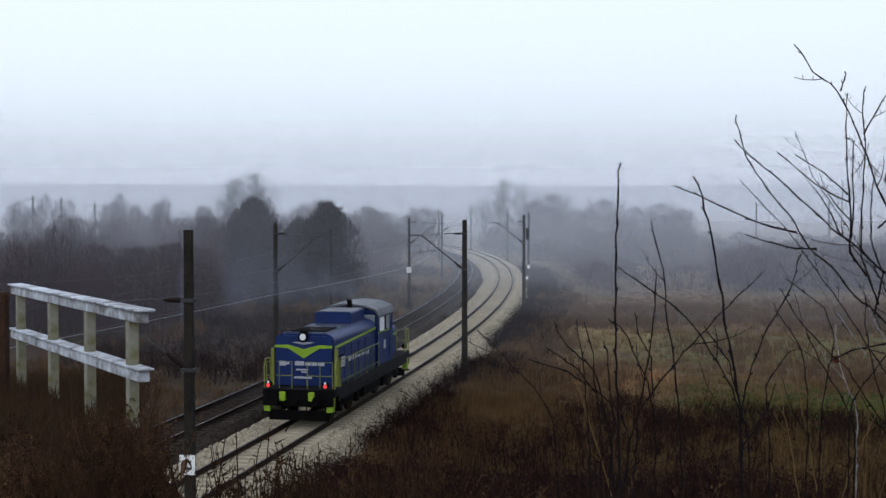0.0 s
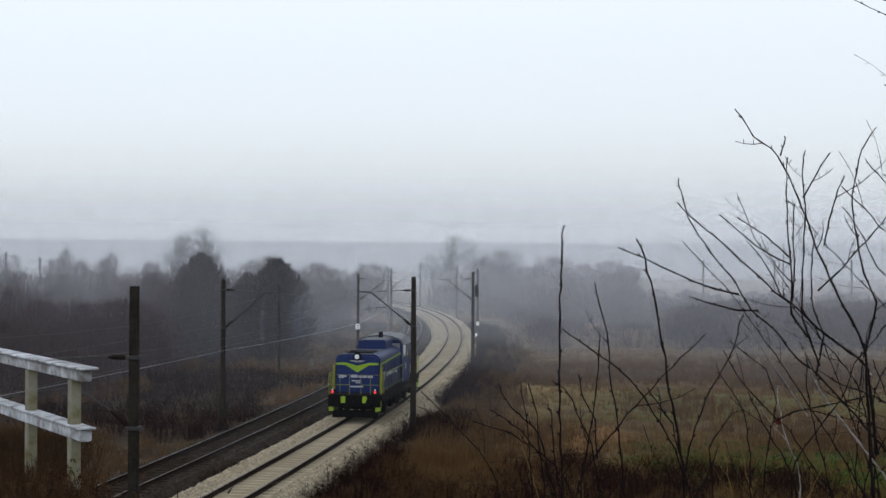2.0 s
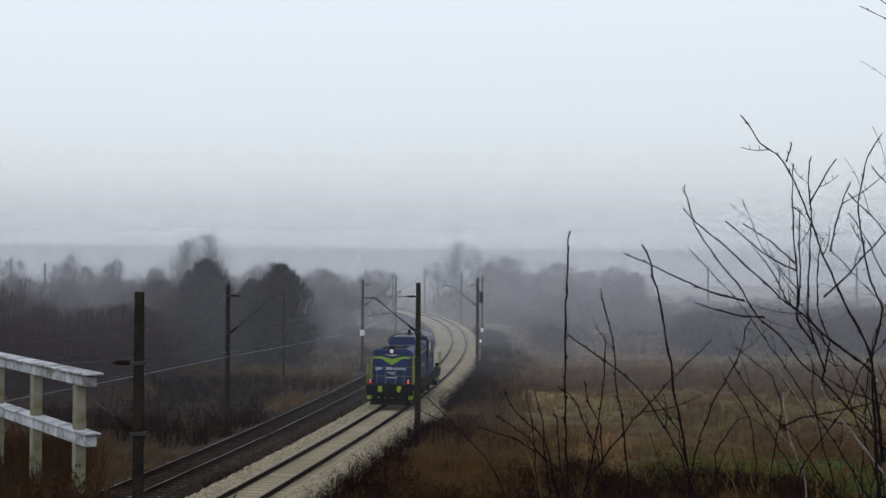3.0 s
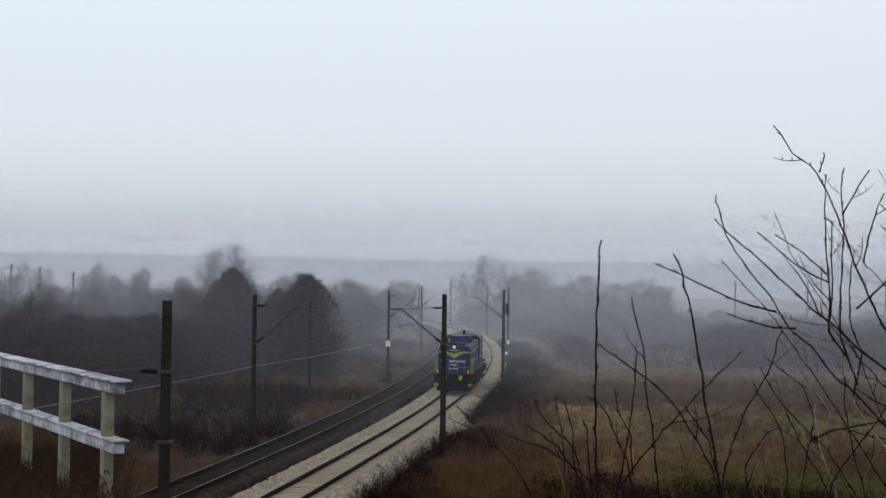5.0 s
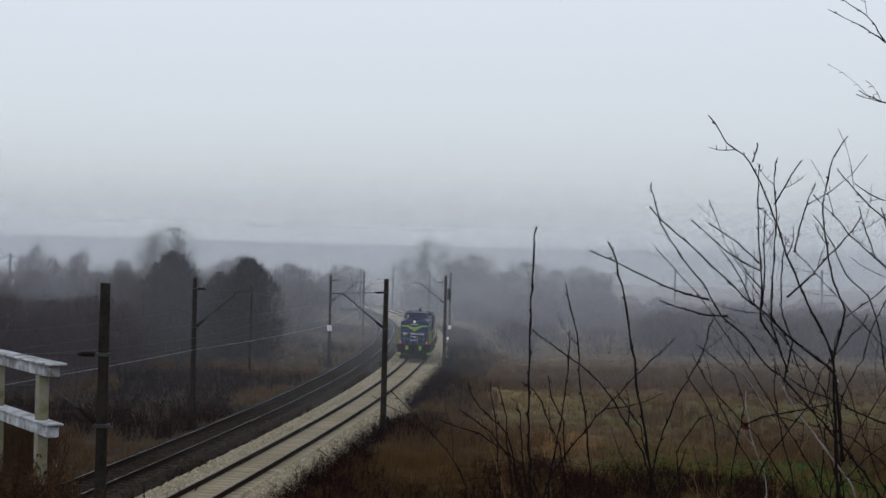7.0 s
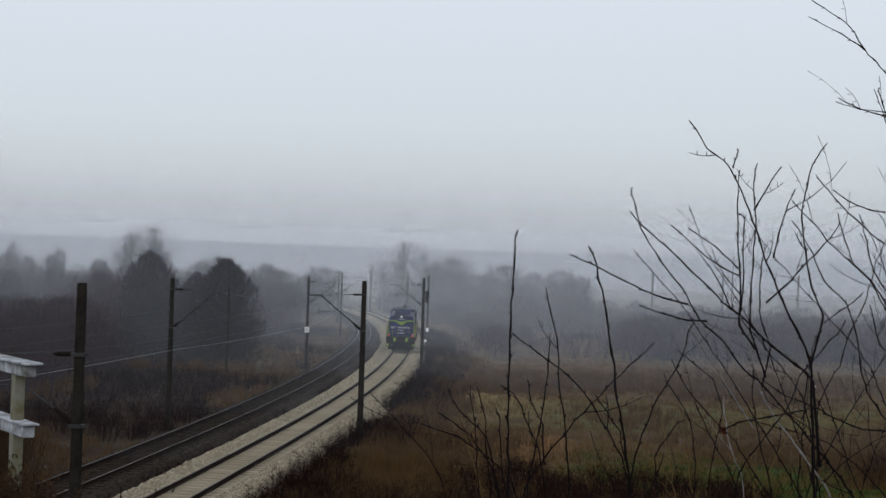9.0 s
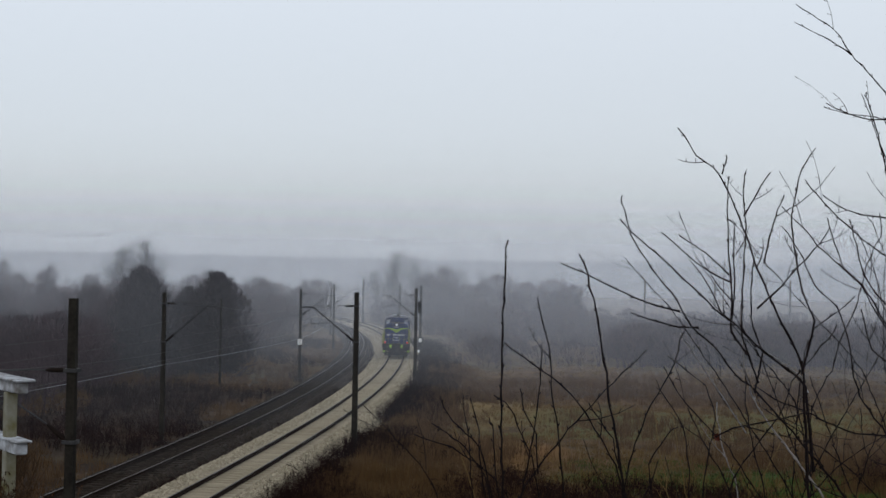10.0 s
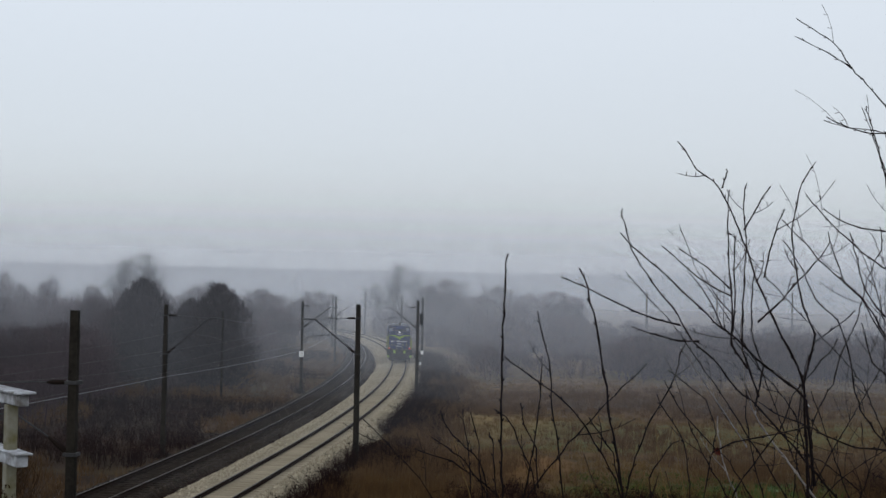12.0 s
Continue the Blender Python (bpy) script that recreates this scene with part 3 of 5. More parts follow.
NEAR = [mast(-5.87, 30.0, 7.83, -1, 3.0, 6.10, 4.60, plate=2.42, half=0.118, thin=0.02),
        mast(1.13, 69.0, 7.49, -1, 2.95, 6.65, 4.87),
        mast(6.87, 111.0, 7.28, -1, 2.85, 6.6, 4.9, weight=True)]
FAR = [mast(-9.0, 70.0, 7.30, 1, 2.95, 6.62, 4.7, half=0.12),
       mast(-2.92, 112.0, 7.06, 1, 3.0, 6.55, 4.8, plate=2.55, half=0.125)]
for yy in (153, 195, 237):
    x, y, a = line_at_y(yy, 2.75)
    NEAR.append(mast(x, y, 7.2, -1, 2.9, 6.6, 4.85))
    x, y, a = line_at_y(yy + 1, -GAP - 2.85)
    FAR.append(mast(x, y, 7.1, 1, 3.0, 6.6, 4.85))
x, y, a = line_at_y(28, -GAP - 2.9)
FAR.insert(0, mast(x, y, 7.4, 1, 2.95, 6.62, 4.8))


def span(pts, sag, radius):
    g = Geo()
    for p, q in zip(pts, pts[1:]):
        p, q = Vector(p), Vector(q)
        g.tube([p.lerp(q, k / 10) - Vector((0, 0, sag * 4 * (k / 10) * (1 - k / 10))) for k in range(11)], radius, 4)
    return g


for label, masts in (("near", NEAR), ("far", FAR)):
    top = [m[1] for m in masts]
    w = thing("overhead_line", f"thin overhead contact line above the {label} track", "overhead line", "overhead lines")
    part("messenger_wire", span(top, 0.75, 0.004), M_WIRE, w)
    part("contact_wire", span([(p[0], p[1], 5.35) for p in top], 0.03, 0.004), M_WIRE, w)
cable = thing("feeder_cable", "pale grey cable slung low from mast to mast", "cable")
part("strand", span([(-17.0, 28, 3.95), (-8.92, 70, 3.5), (-2.85, 112, 2.85), (0.1, 154, 3.0)], 0.12, 0.012), M_CABLE, cable)


# ---- far masts on another line ----
def far_mast(x, y, top):
    base = gz(x, y)
    t = thing("far_mast", "grey mast of another railway line, faint in the mist", "mast", "masts of the far line", at=pose(x, y, base - 0.1))
    h = top - base
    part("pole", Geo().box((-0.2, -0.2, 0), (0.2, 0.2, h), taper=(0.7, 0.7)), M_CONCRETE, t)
    part("crossarm", Geo().tube([(-1.9, 0, h - 1.0), (-0.2, 0, h - 0.5), (0.2, 0, h - 0.5), (1.6, 0, h - 0.9)], 0.09, 5), M_STEEL, t)


def bare_pole(x, y, top):
    base = gz(x, y) - 0.1
    t = thing("pole", "plain slender grey pole standing at the edge of the wood", "pole", at=pose(x, y, base))
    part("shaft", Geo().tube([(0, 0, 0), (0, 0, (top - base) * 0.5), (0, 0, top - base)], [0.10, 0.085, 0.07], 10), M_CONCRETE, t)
    part("cap", Geo().tube([(0, 0, top - base), (0, 0, top - base + 0.06)], [0.12, 0.09], 10), M_STEEL, t)


bare_pole(-8.95, 104.0, 6.3)
for x, y, z in ((67.2, 280, 8.2), (82.8, 280, 8.4), (99, 278, 8.5), (118, 276, 8.5), (-69.1, 220, 9.4), (-64.9, 222, 9.1), (-58.7, 220, 8.3)):
    far_mast(x, y, z)


# ---- old railing on the bank ----
def railing():
    t = thing("railing", "old railing of peeling white boards on stained concrete posts", "railing")
    a, b = Vector((-4.80, 14.55, 7.56)), Vector((-2.50, 10.81, 7.58))
    d = (b - a).normalized()
    side = Vector((d.y, -d.x, 0))

    def beam(p, q, w, up, name, mat, end=0.0):
        g = Geo()
        for c in (p, q + d * end):
            for u, v in ((-w, 0), (w, 0), (w, up), (-w, up)):
                k = c + side * u + Vector((0, 0, v))
                g.v.append(tuple(k))
        g.f = [(0, 1, 2, 3), (7, 6, 5, 4), (0, 4, 5, 1), (1, 5, 6, 2), (2, 6, 7, 3), (3, 7, 4, 0)]
        me = part(name, g, mat, t)
        bev = me.modifiers.new("edge", 'BEVEL')
        bev.width, bev.segments = 0.012, 2
        return me
    drop = Vector((0, 0, 0.095))
    beam(a - drop, b - drop, 0.045, 0.095, "top_rail", M_RAILWHITE)
    beam(a + Vector((0, 0, 0.003)), b + Vector((0, 0, 0.003)), 0.085, 0.022, "cap_board", M_RAILWHITE, 0.06)
    low = Vector((0, 0, 0.585))
    beam(a - low, b - low, 0.05, 0.095, "lower_rail", M_RAILWHITE)
    beam(a - low + Vector((0, 0, 0.098)), b - low + Vector((0, 0, 0.098)), 0.075, 0.018, "ledge", M_RAILWHITE, 0.04)
    for k in (0.06, 0.36, 0.65, 0.93):
        p = a.lerp(b, k)
        z0 = gz(p.x, p.y) - 0.1
        g = Geo().box((-0.052, -0.044, z0), (0.052, 0.044, p.z - 0.098))
        ob = part("post", g, M_POSTPAINT, t)
        ob.matrix_basis = pose(p.x, p.y, 0, 0, 0, math.degrees(math.atan2(d.y, d.x)))
        bev = ob.modifiers.new("edge", 'BEVEL')
        bev.width, bev.segments = 0.01, 2
    return t


railing()
rp = thing("old_post", "rusty brown steel post beside the white railing", "post", at=pose(-4.52, 13.25, gz(-4.52, 13.25) - 0.1))
part("shaft", Geo().rbox((-0.07, -0.07, 0), (0.07, 0.07, 7.68 - gz(-4.52, 13.25)), 0.012), M_RUSTPOST, rp)
part("rail_stub", Geo().rbox((-1.6, -0.035, 7.57 - gz(-4.52, 13.25)), (0.09, 0.035, 7.66 - gz(-4.52, 13.25)), 0.01), M_RUSTPOST, rp)


# ---- the locomotive ----
def hood_outline(w, z0, z1, r):
    pts = [(-w, z0), (w, z0)]
    for k in range(6):
        an = k / 5 * math.pi / 2
        pts.append((w - r + r * math.cos(an), z1 - r + r * math.sin(an)))
    for k in range(6):
        an = math.pi / 2 + k / 5 * math.pi / 2
        pts.append((-w + r + r * math.cos(an), z1 - r + r * math.sin(an)))
    return pts


def rails_of(pts, r=0.022):
    return Geo().tube(pts, r, 6)


def locomotive():
    t = thing("locomotive", "blue and lime diesel shunting locomotive with red tail lights", "locomotive")
    # frame and body
    part("frame", Geo().rbox((-1.5, -6.55, 1.12), (1.5, 6.55, 1.42), 0.03), M_GREYFRAME, t, "dusty dark grey running board")
    part("buffer_beam", Geo().rbox((-1.45, -6.72, 0.78), (1.45, -6.555, 1.40), 0.02), M_DARK, t)
    part("buffer_beam", Geo().rbox((-1.45, 6.555, 0.78), (1.45, 6.72, 1.40), 0.02), M_DARK, t)
    hood = part("engine_hood", Geo().prism(hood_outline(1.03, 1.42, 3.42, 0.30), -5.35, 1.15), M_BLUE, t, "blue engine hood with rounded shoulders")
    nose = Geo().prism(hood_outline(0.98, 1.45, 3.34, 0.32), -5.50, -5.345)
    part("nose_panel", nose, M_BLUE, hood)
    part("hood_top", Geo().prism([(-0.74, 3.423), (0.74, 3.423), (0.70, 3.45), (-0.70, 3.45)], -5.2, 1.1), M_BLUEROOF, hood, "dusty blue hood top")
    part("grille", Geo().rbox((-0.62, -4.9, 3.452), (0.62, -3.3, 3.50), 0.015), M_DARK, hood, "dark fan grille")
    box = part("intake_box", Geo().prism(hood_outline(0.82, 3.452, 3.92, 0.10), -1.0, 1.2), M_BLUE, t, "raised blue box ahead of the cab")
    part("box_lid", Geo().prism([(-0.72, 3.922), (0.72, 3.922), (0.68, 3.945), (-0.68, 3.945)], -0.95, 1.15), M_ROOFGREY, box, "pale dusty lid")
    part("box_grille", Geo().rbox((-0.84, -0.9, 3.52), (-0.822, -0.6, 3.82), 0.004), M_WHITE, box, "pale grille")
    part("exhaust", Geo().tube([(0.1, 0.5, 3.45), (0.1, 0.5, 4.26)], 0.13, 12), M_DARK, t, "sooty exhaust stack")
    box.matrix_basis = pose(0, -0.8, 0)
    # side doors of the hood
    for side in (-1, 1):
        for k in range(5):
            y0 = -5.0 + k * 1.08
            d = part("hood_door", Geo().rbox((side * 1.035 - 0.008, y0, 1.55), (side * 1.035 + 0.008, y0 + 1.0, 2.82), 0.006), M_BLUE, hood)
            part("latch", Geo().box((side * 1.05 - 0.012, y0 + 0.86, 2.1), (side * 1.05 + 0.012, y0 + 0.92, 2.2)), M_STEEL, d)
        for k in range(5):
            part("louvre", Geo().box((side * 1.045 - 0.012, -4.85, 2.0 + k * 0.12), (side * 1.045 + 0.012, -4.1, 2.06 + k * 0.12)), M_DARK, hood)
        g = Geo()
        for y0, z0, y1, z1 in ((-5.35, 2.86, 1.1, 3.0),):
            x = side * 1.048
            g.v = [(x - 0.006, y0, z0), (x - 0.006, y1, z1), (x - 0.006, y1, z1 + 0.09), (x - 0.006, y0, z0 + 0.09),
                   (x + 0.006, y0, z0), (x + 0.006, y1, z1), (x + 0.006, y1, z1 + 0.09), (x + 0.006, y0, z0 + 0.09)]
            g.f = [(0, 1, 2, 3), (7, 6, 5, 4), (0, 4, 5, 1), (1, 5, 6, 2), (2, 6, 7, 3), (3, 7, 4, 0)]
        part("side_stripe", g, M_LIME, hood, "lime stripe along the hood")
        # marks on the side: an emblem and word-wide bars
        x = side * 1.056
        for y0, y1, z0, z1 in ((-4.5, -3.95, 1.95, 2.55), (-3.5, -2.95, 2.05, 2.45), (-2.8, -2.2, 2.05, 2.45), (-2.05, -1.5, 2.05, 2.35), (-1.35, -0.8, 2.05, 2.35), (-0.65, -0.1, 2.0, 2.35)):
            part("side_mark", Geo().box((x - 0.004, y0, z0 + 0.1), (x + 0.004, y1, z1 - 0.1)), M_LETTER, hood, "pale painted mark")
    # lime chevron on the nose
    ch = Geo()
    zt = 2.90
    outline = [(-1.0, zt), (-0.55, zt - 0.02), (0, zt - 0.40), (0.55, zt - 0.02), (1.0, zt), (1.0, zt + 0.09), (0.55, zt + 0.11), (0.22, zt + 0.02), (0, zt - 0.06), (-0.22, zt + 0.02), (-0.55, zt + 0.11), (-1.0, zt + 0.09)]
    n = len(outline)
    ch.v = [(x, -5.518, z) for x, z in outline] + [(x, -5.502, z) for x, z in outline]
    half = [(0, 1, 10, 11), (1, 2, 8, 9), (1, 9, 10), (2, 3, 7, 8), (3, 6, 7), (3, 4, 5, 6)]
    ch.f = half + [tuple(n + k for k in reversed(f)) for f in half] + [(i, n + i, n + (i + 1) % n, (i + 1) % n) for i in range(n)]
    part("chevron", ch, M_LIME, hood, "lime chevron on the nose")
    em = Geo()
    em.v = [(x, y, z) for y in (-5.52, -5.502) for x, z in ((-0.40, 3.10), (0, 3.02), (0.40, 3.10), (0.22, 3.12), (-0.22, 3.12))]
    em.f = [(0, 1, 2, 3, 4), (9, 8, 7, 6, 5)] + [(i, 5 + i, 5 + (i + 1) % 5, (i + 1) % 5) for i in range(5)]
    part("nose_emblem", em, M_LETTER, hood, "pale winged emblem")
    lamp = part("headlight", Geo().disc((0, -5.50, 3.32), 0.21, (0, 1, 0), 0.22, 24), M_DARK, t, "round headlight in a dark rim")
    part("lens", Geo().disc((0, -5.615, 3.32), 0.125, (0, 1, 0), 0.03, 24), M_PALEGLASS, lamp, "clear bright lens")
    part("lamp_hood", Geo().rbox((-0.16, -5.6, 3.51), (0.16, -5.3, 3.57), 0.02), M_DARK, lamp)
    # bars where the nose carries writing
    for x0, x1, z0, z1 in ((-0.86, -0.62, 2.20, 2.38), (-0.60, -0.50, 2.26, 2.34), (-0.30, 0.02, 2.22, 2.38), (0.06, 0.24, 2.22, 2.34), (0.27, 0.46, 2.22, 2.34), (0.49, 0.72, 2.22, 2.34), (-0.26, 0.16, 2.03, 2.09), (-0.08, 0.12, 1.94, 2.0), (-0.34, 0.28, 1.72, 1.80)):
        part("nose_mark", Geo().box((x0, -5.516, z0), (x1, -5.502, z1)), M_LETTER, hood, "pale painted bar")
    # cab
    cab = part("cab", Geo().prism(hood_outline(1.37, 1.42, 3.80, 0.40), 1.56, 4.35), M_BLUE, t, "blue driver's cab")
    cab.matrix_basis = pose(0, -0.8, 0)
    roof = [(-1.42, 3.48), (-1.27, 3.76), (-0.8, 3.94), (0, 4.02), (0.8, 3.94), (1.27, 3.76), (1.42, 3.48), (1.45, 3.54), (1.30, 3.83), (0.82, 4.01), (0, 4.09), (-0.82, 4.01), (-1.30, 3.83), (-1.45, 3.54)]
    rf = Geo()
    n = len(roof)
    rf.v = [(x, 1.42, z) for x, z in roof] + [(x, 4.5, z) for x, z in roof]
    rf.f = [(i, i + 1, n - 2 - i, n - 1 - i) for i in range(6)] + [(n + n - 1 - i, n + n - 2 - i, n + i + 1, n + i) for i in range(6)]
    rf.f += [(i, n + i, n + (i + 1) % n, (i + 1) % n) for i in range(n)]
    part("roof", rf, M_ROOFGREY, cab, "grey arched roof")
    for yy, s in ((1.55, -1), (4.36, 1)):
        for x0, x1 in ((-1.24, -0.55), (0.55, 1.24)):
            w = part("window", Geo().rbox((x0, yy - 0.012, 2.95), (x1, yy + 0.012, 3.6), 0.01), M_GLASS, cab, "cab window")
            part("window_frame", Geo().tube([(x0, yy, 2.93), (x1, yy, 2.93), (x1, yy, 3.62), (x0, yy, 3.62), (x0, yy, 2.93)], 0.025, 4), M_DARK, w)
    for side in (-1, 1):
        for y0, y1 in ((1.75, 2.7), (2.95, 3.7)):
            # the first pane takes the palest glass, a bright sky reflection as colour
            w = part("window", Geo().rbox((side * 1.375 - 0.012, y0, 2.85), (side * 1.375 + 0.012, y1, 3.45), 0.01), M_PALEGLASS if y0 < 2 else M_GLASS, cab, "side window of the cab")
            part("window_frame", Geo().tube([(side * 1.38, y0, 2.83), (side * 1.38, y1, 2.83), (side * 1.38, y1, 3.47), (side * 1.38, y0, 3.47), (side * 1.38, y0, 2.83)], 0.022, 4), M_DARK, w)
        part("side_stripe", Geo().box((side * 1.378 - 0.006, 1.56, 2.78), (side * 1.378 + 0.006, 4.34, 2.86)), M_LIME, cab)
        part("side_mark", Geo().box((side * 1.378 - 0.006, 2.6, 2.05), (side * 1.378 + 0.006, 2.95, 2.4)), M_LETTER, cab)
        part("cab_door", Geo().rbox((side * 1.378 - 0.01, 3.75, 1.5), (side * 1.378 + 0.01, 4.3, 3.4), 0.008), M_BLUE, cab)
    short = part("short_hood", Geo().prism(hood_outline(1.03, 1.42, 2.75, 0.25), 3.56, 5.6), M_BLUE, t, "low blue hood beyond the cab")
    part("side_stripe", Geo().box((-1.04, 3.6, 2.3), (1.04, 5.55, 2.38)), M_LIME, short)
    # ends: railings, steps, lights, buffers, coupling
    for s in (-1, 1):
        ye = s * 6.45
        for side in (-1, 1):
            part("end_railing", rails_of([(side * 0.32, ye, 1.42), (side * 0.32, ye, 2.42), (side * 1.38, ye, 2.42), (side * 1.38, ye, 1.42)]), M_RAILYELLOW, t, "yellow-green tubular handrail")
            part("mid_rail", rails_of([(side * 0.32, ye, 1.9), (side * 1.38, ye, 1.9)], 0.016), M_RAILYELLOW, t)
            part("stanchion", rails_of([(side * 0.85, ye, 1.42), (side * 0.85, ye, 2.42)], 0.016), M_RAILYELLOW, t)
            part("corner_rail", rails_of([(side * 1.45, ye + s * 0.0, 0.75), (side * 1.48, ye, 2.2), (side * 1.47, ye - s * 0.15, 2.5), (side * 1.45, ye - s * 0.62, 2.5), (side * 1.45, ye - s * 0.7, 1.42)], 0.026), M_RAILYELLOW, t, "yellow-green tubular handrail")
            st = part("step", Geo().rbox((side * 1.30 - 0.13, ye - 0.1 - 0.12, 0.56), (side * 1.30 + 0.13, ye + 0.12, 1.24), 0.02), M_LIME, t, "lime painted corner step")
            part("tread", Geo().rbox((side * 1.30 - 0.2, ye + s * 0.0 - 0.2, 0.49), (side * 1.30 + 0.2, ye + 0.2, 0.53), 0.008), M_DARK, st)
            lt = part("tail_lamp", Geo().disc((side * 1.18, s * 6.74, 1.60), 0.13, (0, 1, 0), 0.16, 18), M_DARK, t, "twin lamp with a lit red lens")
            part("clear_lens", Geo().disc((side * 1.18 + (0.0), s * 6.83, 1.69), 0.045, (0, 1, 0), 0.03, 16), M_PALEGLASS, lt, "clear lens")
            part("red_lens", Geo().disc((side * 1.18, s * 6.835, 1.57), 0.075, (0, 1, 0), 0.03, 16), M_RED if s < 0 else M_PALEGLASS, lt, "glowing red lens" if s < 0 else "")
            bf = part("buffer", Geo().tube([(side * 0.875, s * 6.70, 1.05), (side * 0.875, s * 7.0, 1.05)], 0.09, 14), M_DARK, t, "sprung buffer")
            part("buffer_plate", Geo().disc((side * 0.875, s * 7.03, 1.05), 0.17, (0, 1, 0), 0.06, 20), M_DARK, bf)
            part("buffer_housing", Geo().rbox((side * 0.6 - 0.12, s * 6.78 - 0.08, 1.0), (side * 0.6 + 0.12, s * 6.78 + 0.08, 1.33), 0.02), M_LIME, bf, "lime painted buffer housing")
        part("coupling_hook", Geo().tube([(0, s * 6.7, 1.05), (0, s * 6.95, 1.02), (0, s * 7.0, 0.9), (0, s * 6.93, 0.78)], [0.05, 0.05, 0.045, 0.035], 8), M_DARK, t)
        part("brake_hose", Geo().tube([(0.4, s * 6.72, 1.0), (0.42, s * 6.85, 0.8), (0.4, s * 6.82, 0.55)], 0.03, 6), M_DARK, t)
        part("plough", Geo().rbox((-1.25, s * 6.5 - 0.05, 0.22), (1.25, s * 6.5 + 0.05, 0.6), 0.02), M_DARK, t)
    # side handrails along the hood
    for side in (-1, 1):
        part("side_railing", rails_of([(side * 1.46, -5.6, 1.42), (side * 1.46, -5.6, 2.42), (side * 1.46, 0.6, 2.42), (side * 1.46, 0.6, 1.42)]), M_RAILYELLOW, t, "yellow-green handrail along the hood")
        part("mid_rail", rails_of([(side * 1.46, -5.6, 1.62), (side * 1.46, 0.6, 1.62)], 0.016), M_RAILYELLOW, t)
        for k in range(5):
            y = -4.5 + k * 1.0
            part("stanchion", rails_of([(side * 1.46, y, 1.42), (side * 1.46, y, 2.42)], 0.016), M_RAILYELLOW, t)
        part("corner_post", Geo().rbox((side * 1.1 - 0.06, -5.45, 1.43), (side * 1.1 + 0.06, -5.3, 2.86), 0.02), M_RAILYELLOW, t, "ochre post at the hood corner")
        part("side_skirt", Geo().rbox((side * 1.47 - 0.03, -6.0, 0.92), (side * 1.47 + 0.03, 6.0, 1.12), 0.01), M_GREYFRAME, t)
    part("fuel_tank", Geo().rbox((-1.3, -1.5, 0.38), (1.3, 1.5, 1.11), 0.12), M_DARK, t, "grimy fuel tank with shade in its colour")
    # thin smoke from the stack, in curved wisps
    for k, (x, y, z, r) in enumerate(((0.0, 1.0, 4.6, 0.8), (-0.5, 0.5, 4.9, 1.2), (-1.2, 0.0, 5.0, 1.6), (-2.2, -0.8, 5.1, 2.2), (-3.4, -1.8, 4.9, 2.8), (-5.0, -3.0, 4.6, 3.4))):
        g = Geo()
        for j in range(9):
            for i in range(9):
                u, v = i / 4 - 1, j / 4 - 1
                g.v.append((u * 1.25, 0.35 * math.cos(u * 1.4) * math.cos(v * 1.4) + 0.08 * math.sin(3 * u + k), v * 1.25))
        g.f = [(j * 9 + i, j * 9 + i + 1, j * 9 + i + 10, j * 9 + i + 9) for j in range(8) for i in range(8)]
        ob = part("smoke_wisp", g, M_SMOKE, t, "thin bluish exhaust smoke", True)
        ob.matrix_basis = pose(x, y, z, 0, 0, 20 * k) @ Matrix.Scale(r, 4)
    # the body is 2.8 m wide over its steps, the hood 2.35 m
    for ob in t.children_recursive:
        sort = ob.name.split(".")[0]
        of_hood = ob == hood or ob.parent == hood or ob.parent.parent == hood or sort == "corner_post"
        ahead = -0.4 if of_hood or sort == "headlight" or ob.parent == lamp else 0.0
        if sort != "smoke_wisp":
            for vert in ob.data.vertices:
                vert.co.x *= 1.14 if of_hood else 0.94
                vert.co.y += ahead
    wheelsets = []
    for yc in (-3.55, 3.55):
        bg = part("bogie", Geo().rbox((-0.6, yc - 1.7, 0.55), (0.6, yc + 1.7, 0.95), 0.05), M_DARK, t, "grimy two-axle bogie with shade in its colour")
        for side in (-1, 1):
            part("side_frame", Geo().rbox((side * 1.02 - 0.06, yc - 1.9, 0.48), (side * 1.02 + 0.06, yc + 1.9, 0.82), 0.03), M_DARK, bg)
            for ax in (-1.3, 1.3):
                part("axle_box", Geo().rbox((side * 1.1 - 0.1, yc + ax - 0.19, 0.36), (side * 1.1 + 0.1, yc + ax + 0.19, 0.74), 0.03), M_DARK, bg)
                part("spring", Geo().tube([(side * 1.08, yc + ax + 0.35, 0.5), (side * 1.08, yc + ax + 0.35, 0.95)], 0.1, 10), M_DARK, bg)
        for ax in (-1.3, 1.3):
            g = Geo()
            for side in (-1, 1):
                g.tube([(side * 0.70, 0, 0), (side * 0.735, 0, 0), (side * 0.74, 0, 0), (side * 0.83, 0, 0)], [0.58, 0.58, 0.55, 0.54], 28)
            g.tube([(-0.7, 0, 0), (0.7, 0, 0)], 0.09, 10)
            w = part("wheelset", g, M_RAIL, bg)
            w.matrix_basis = pose(0, yc + ax, 0.55)
            wheelsets.append((w, yc + ax))
    return t, wheelsets


loco, WHEELS = locomotive()


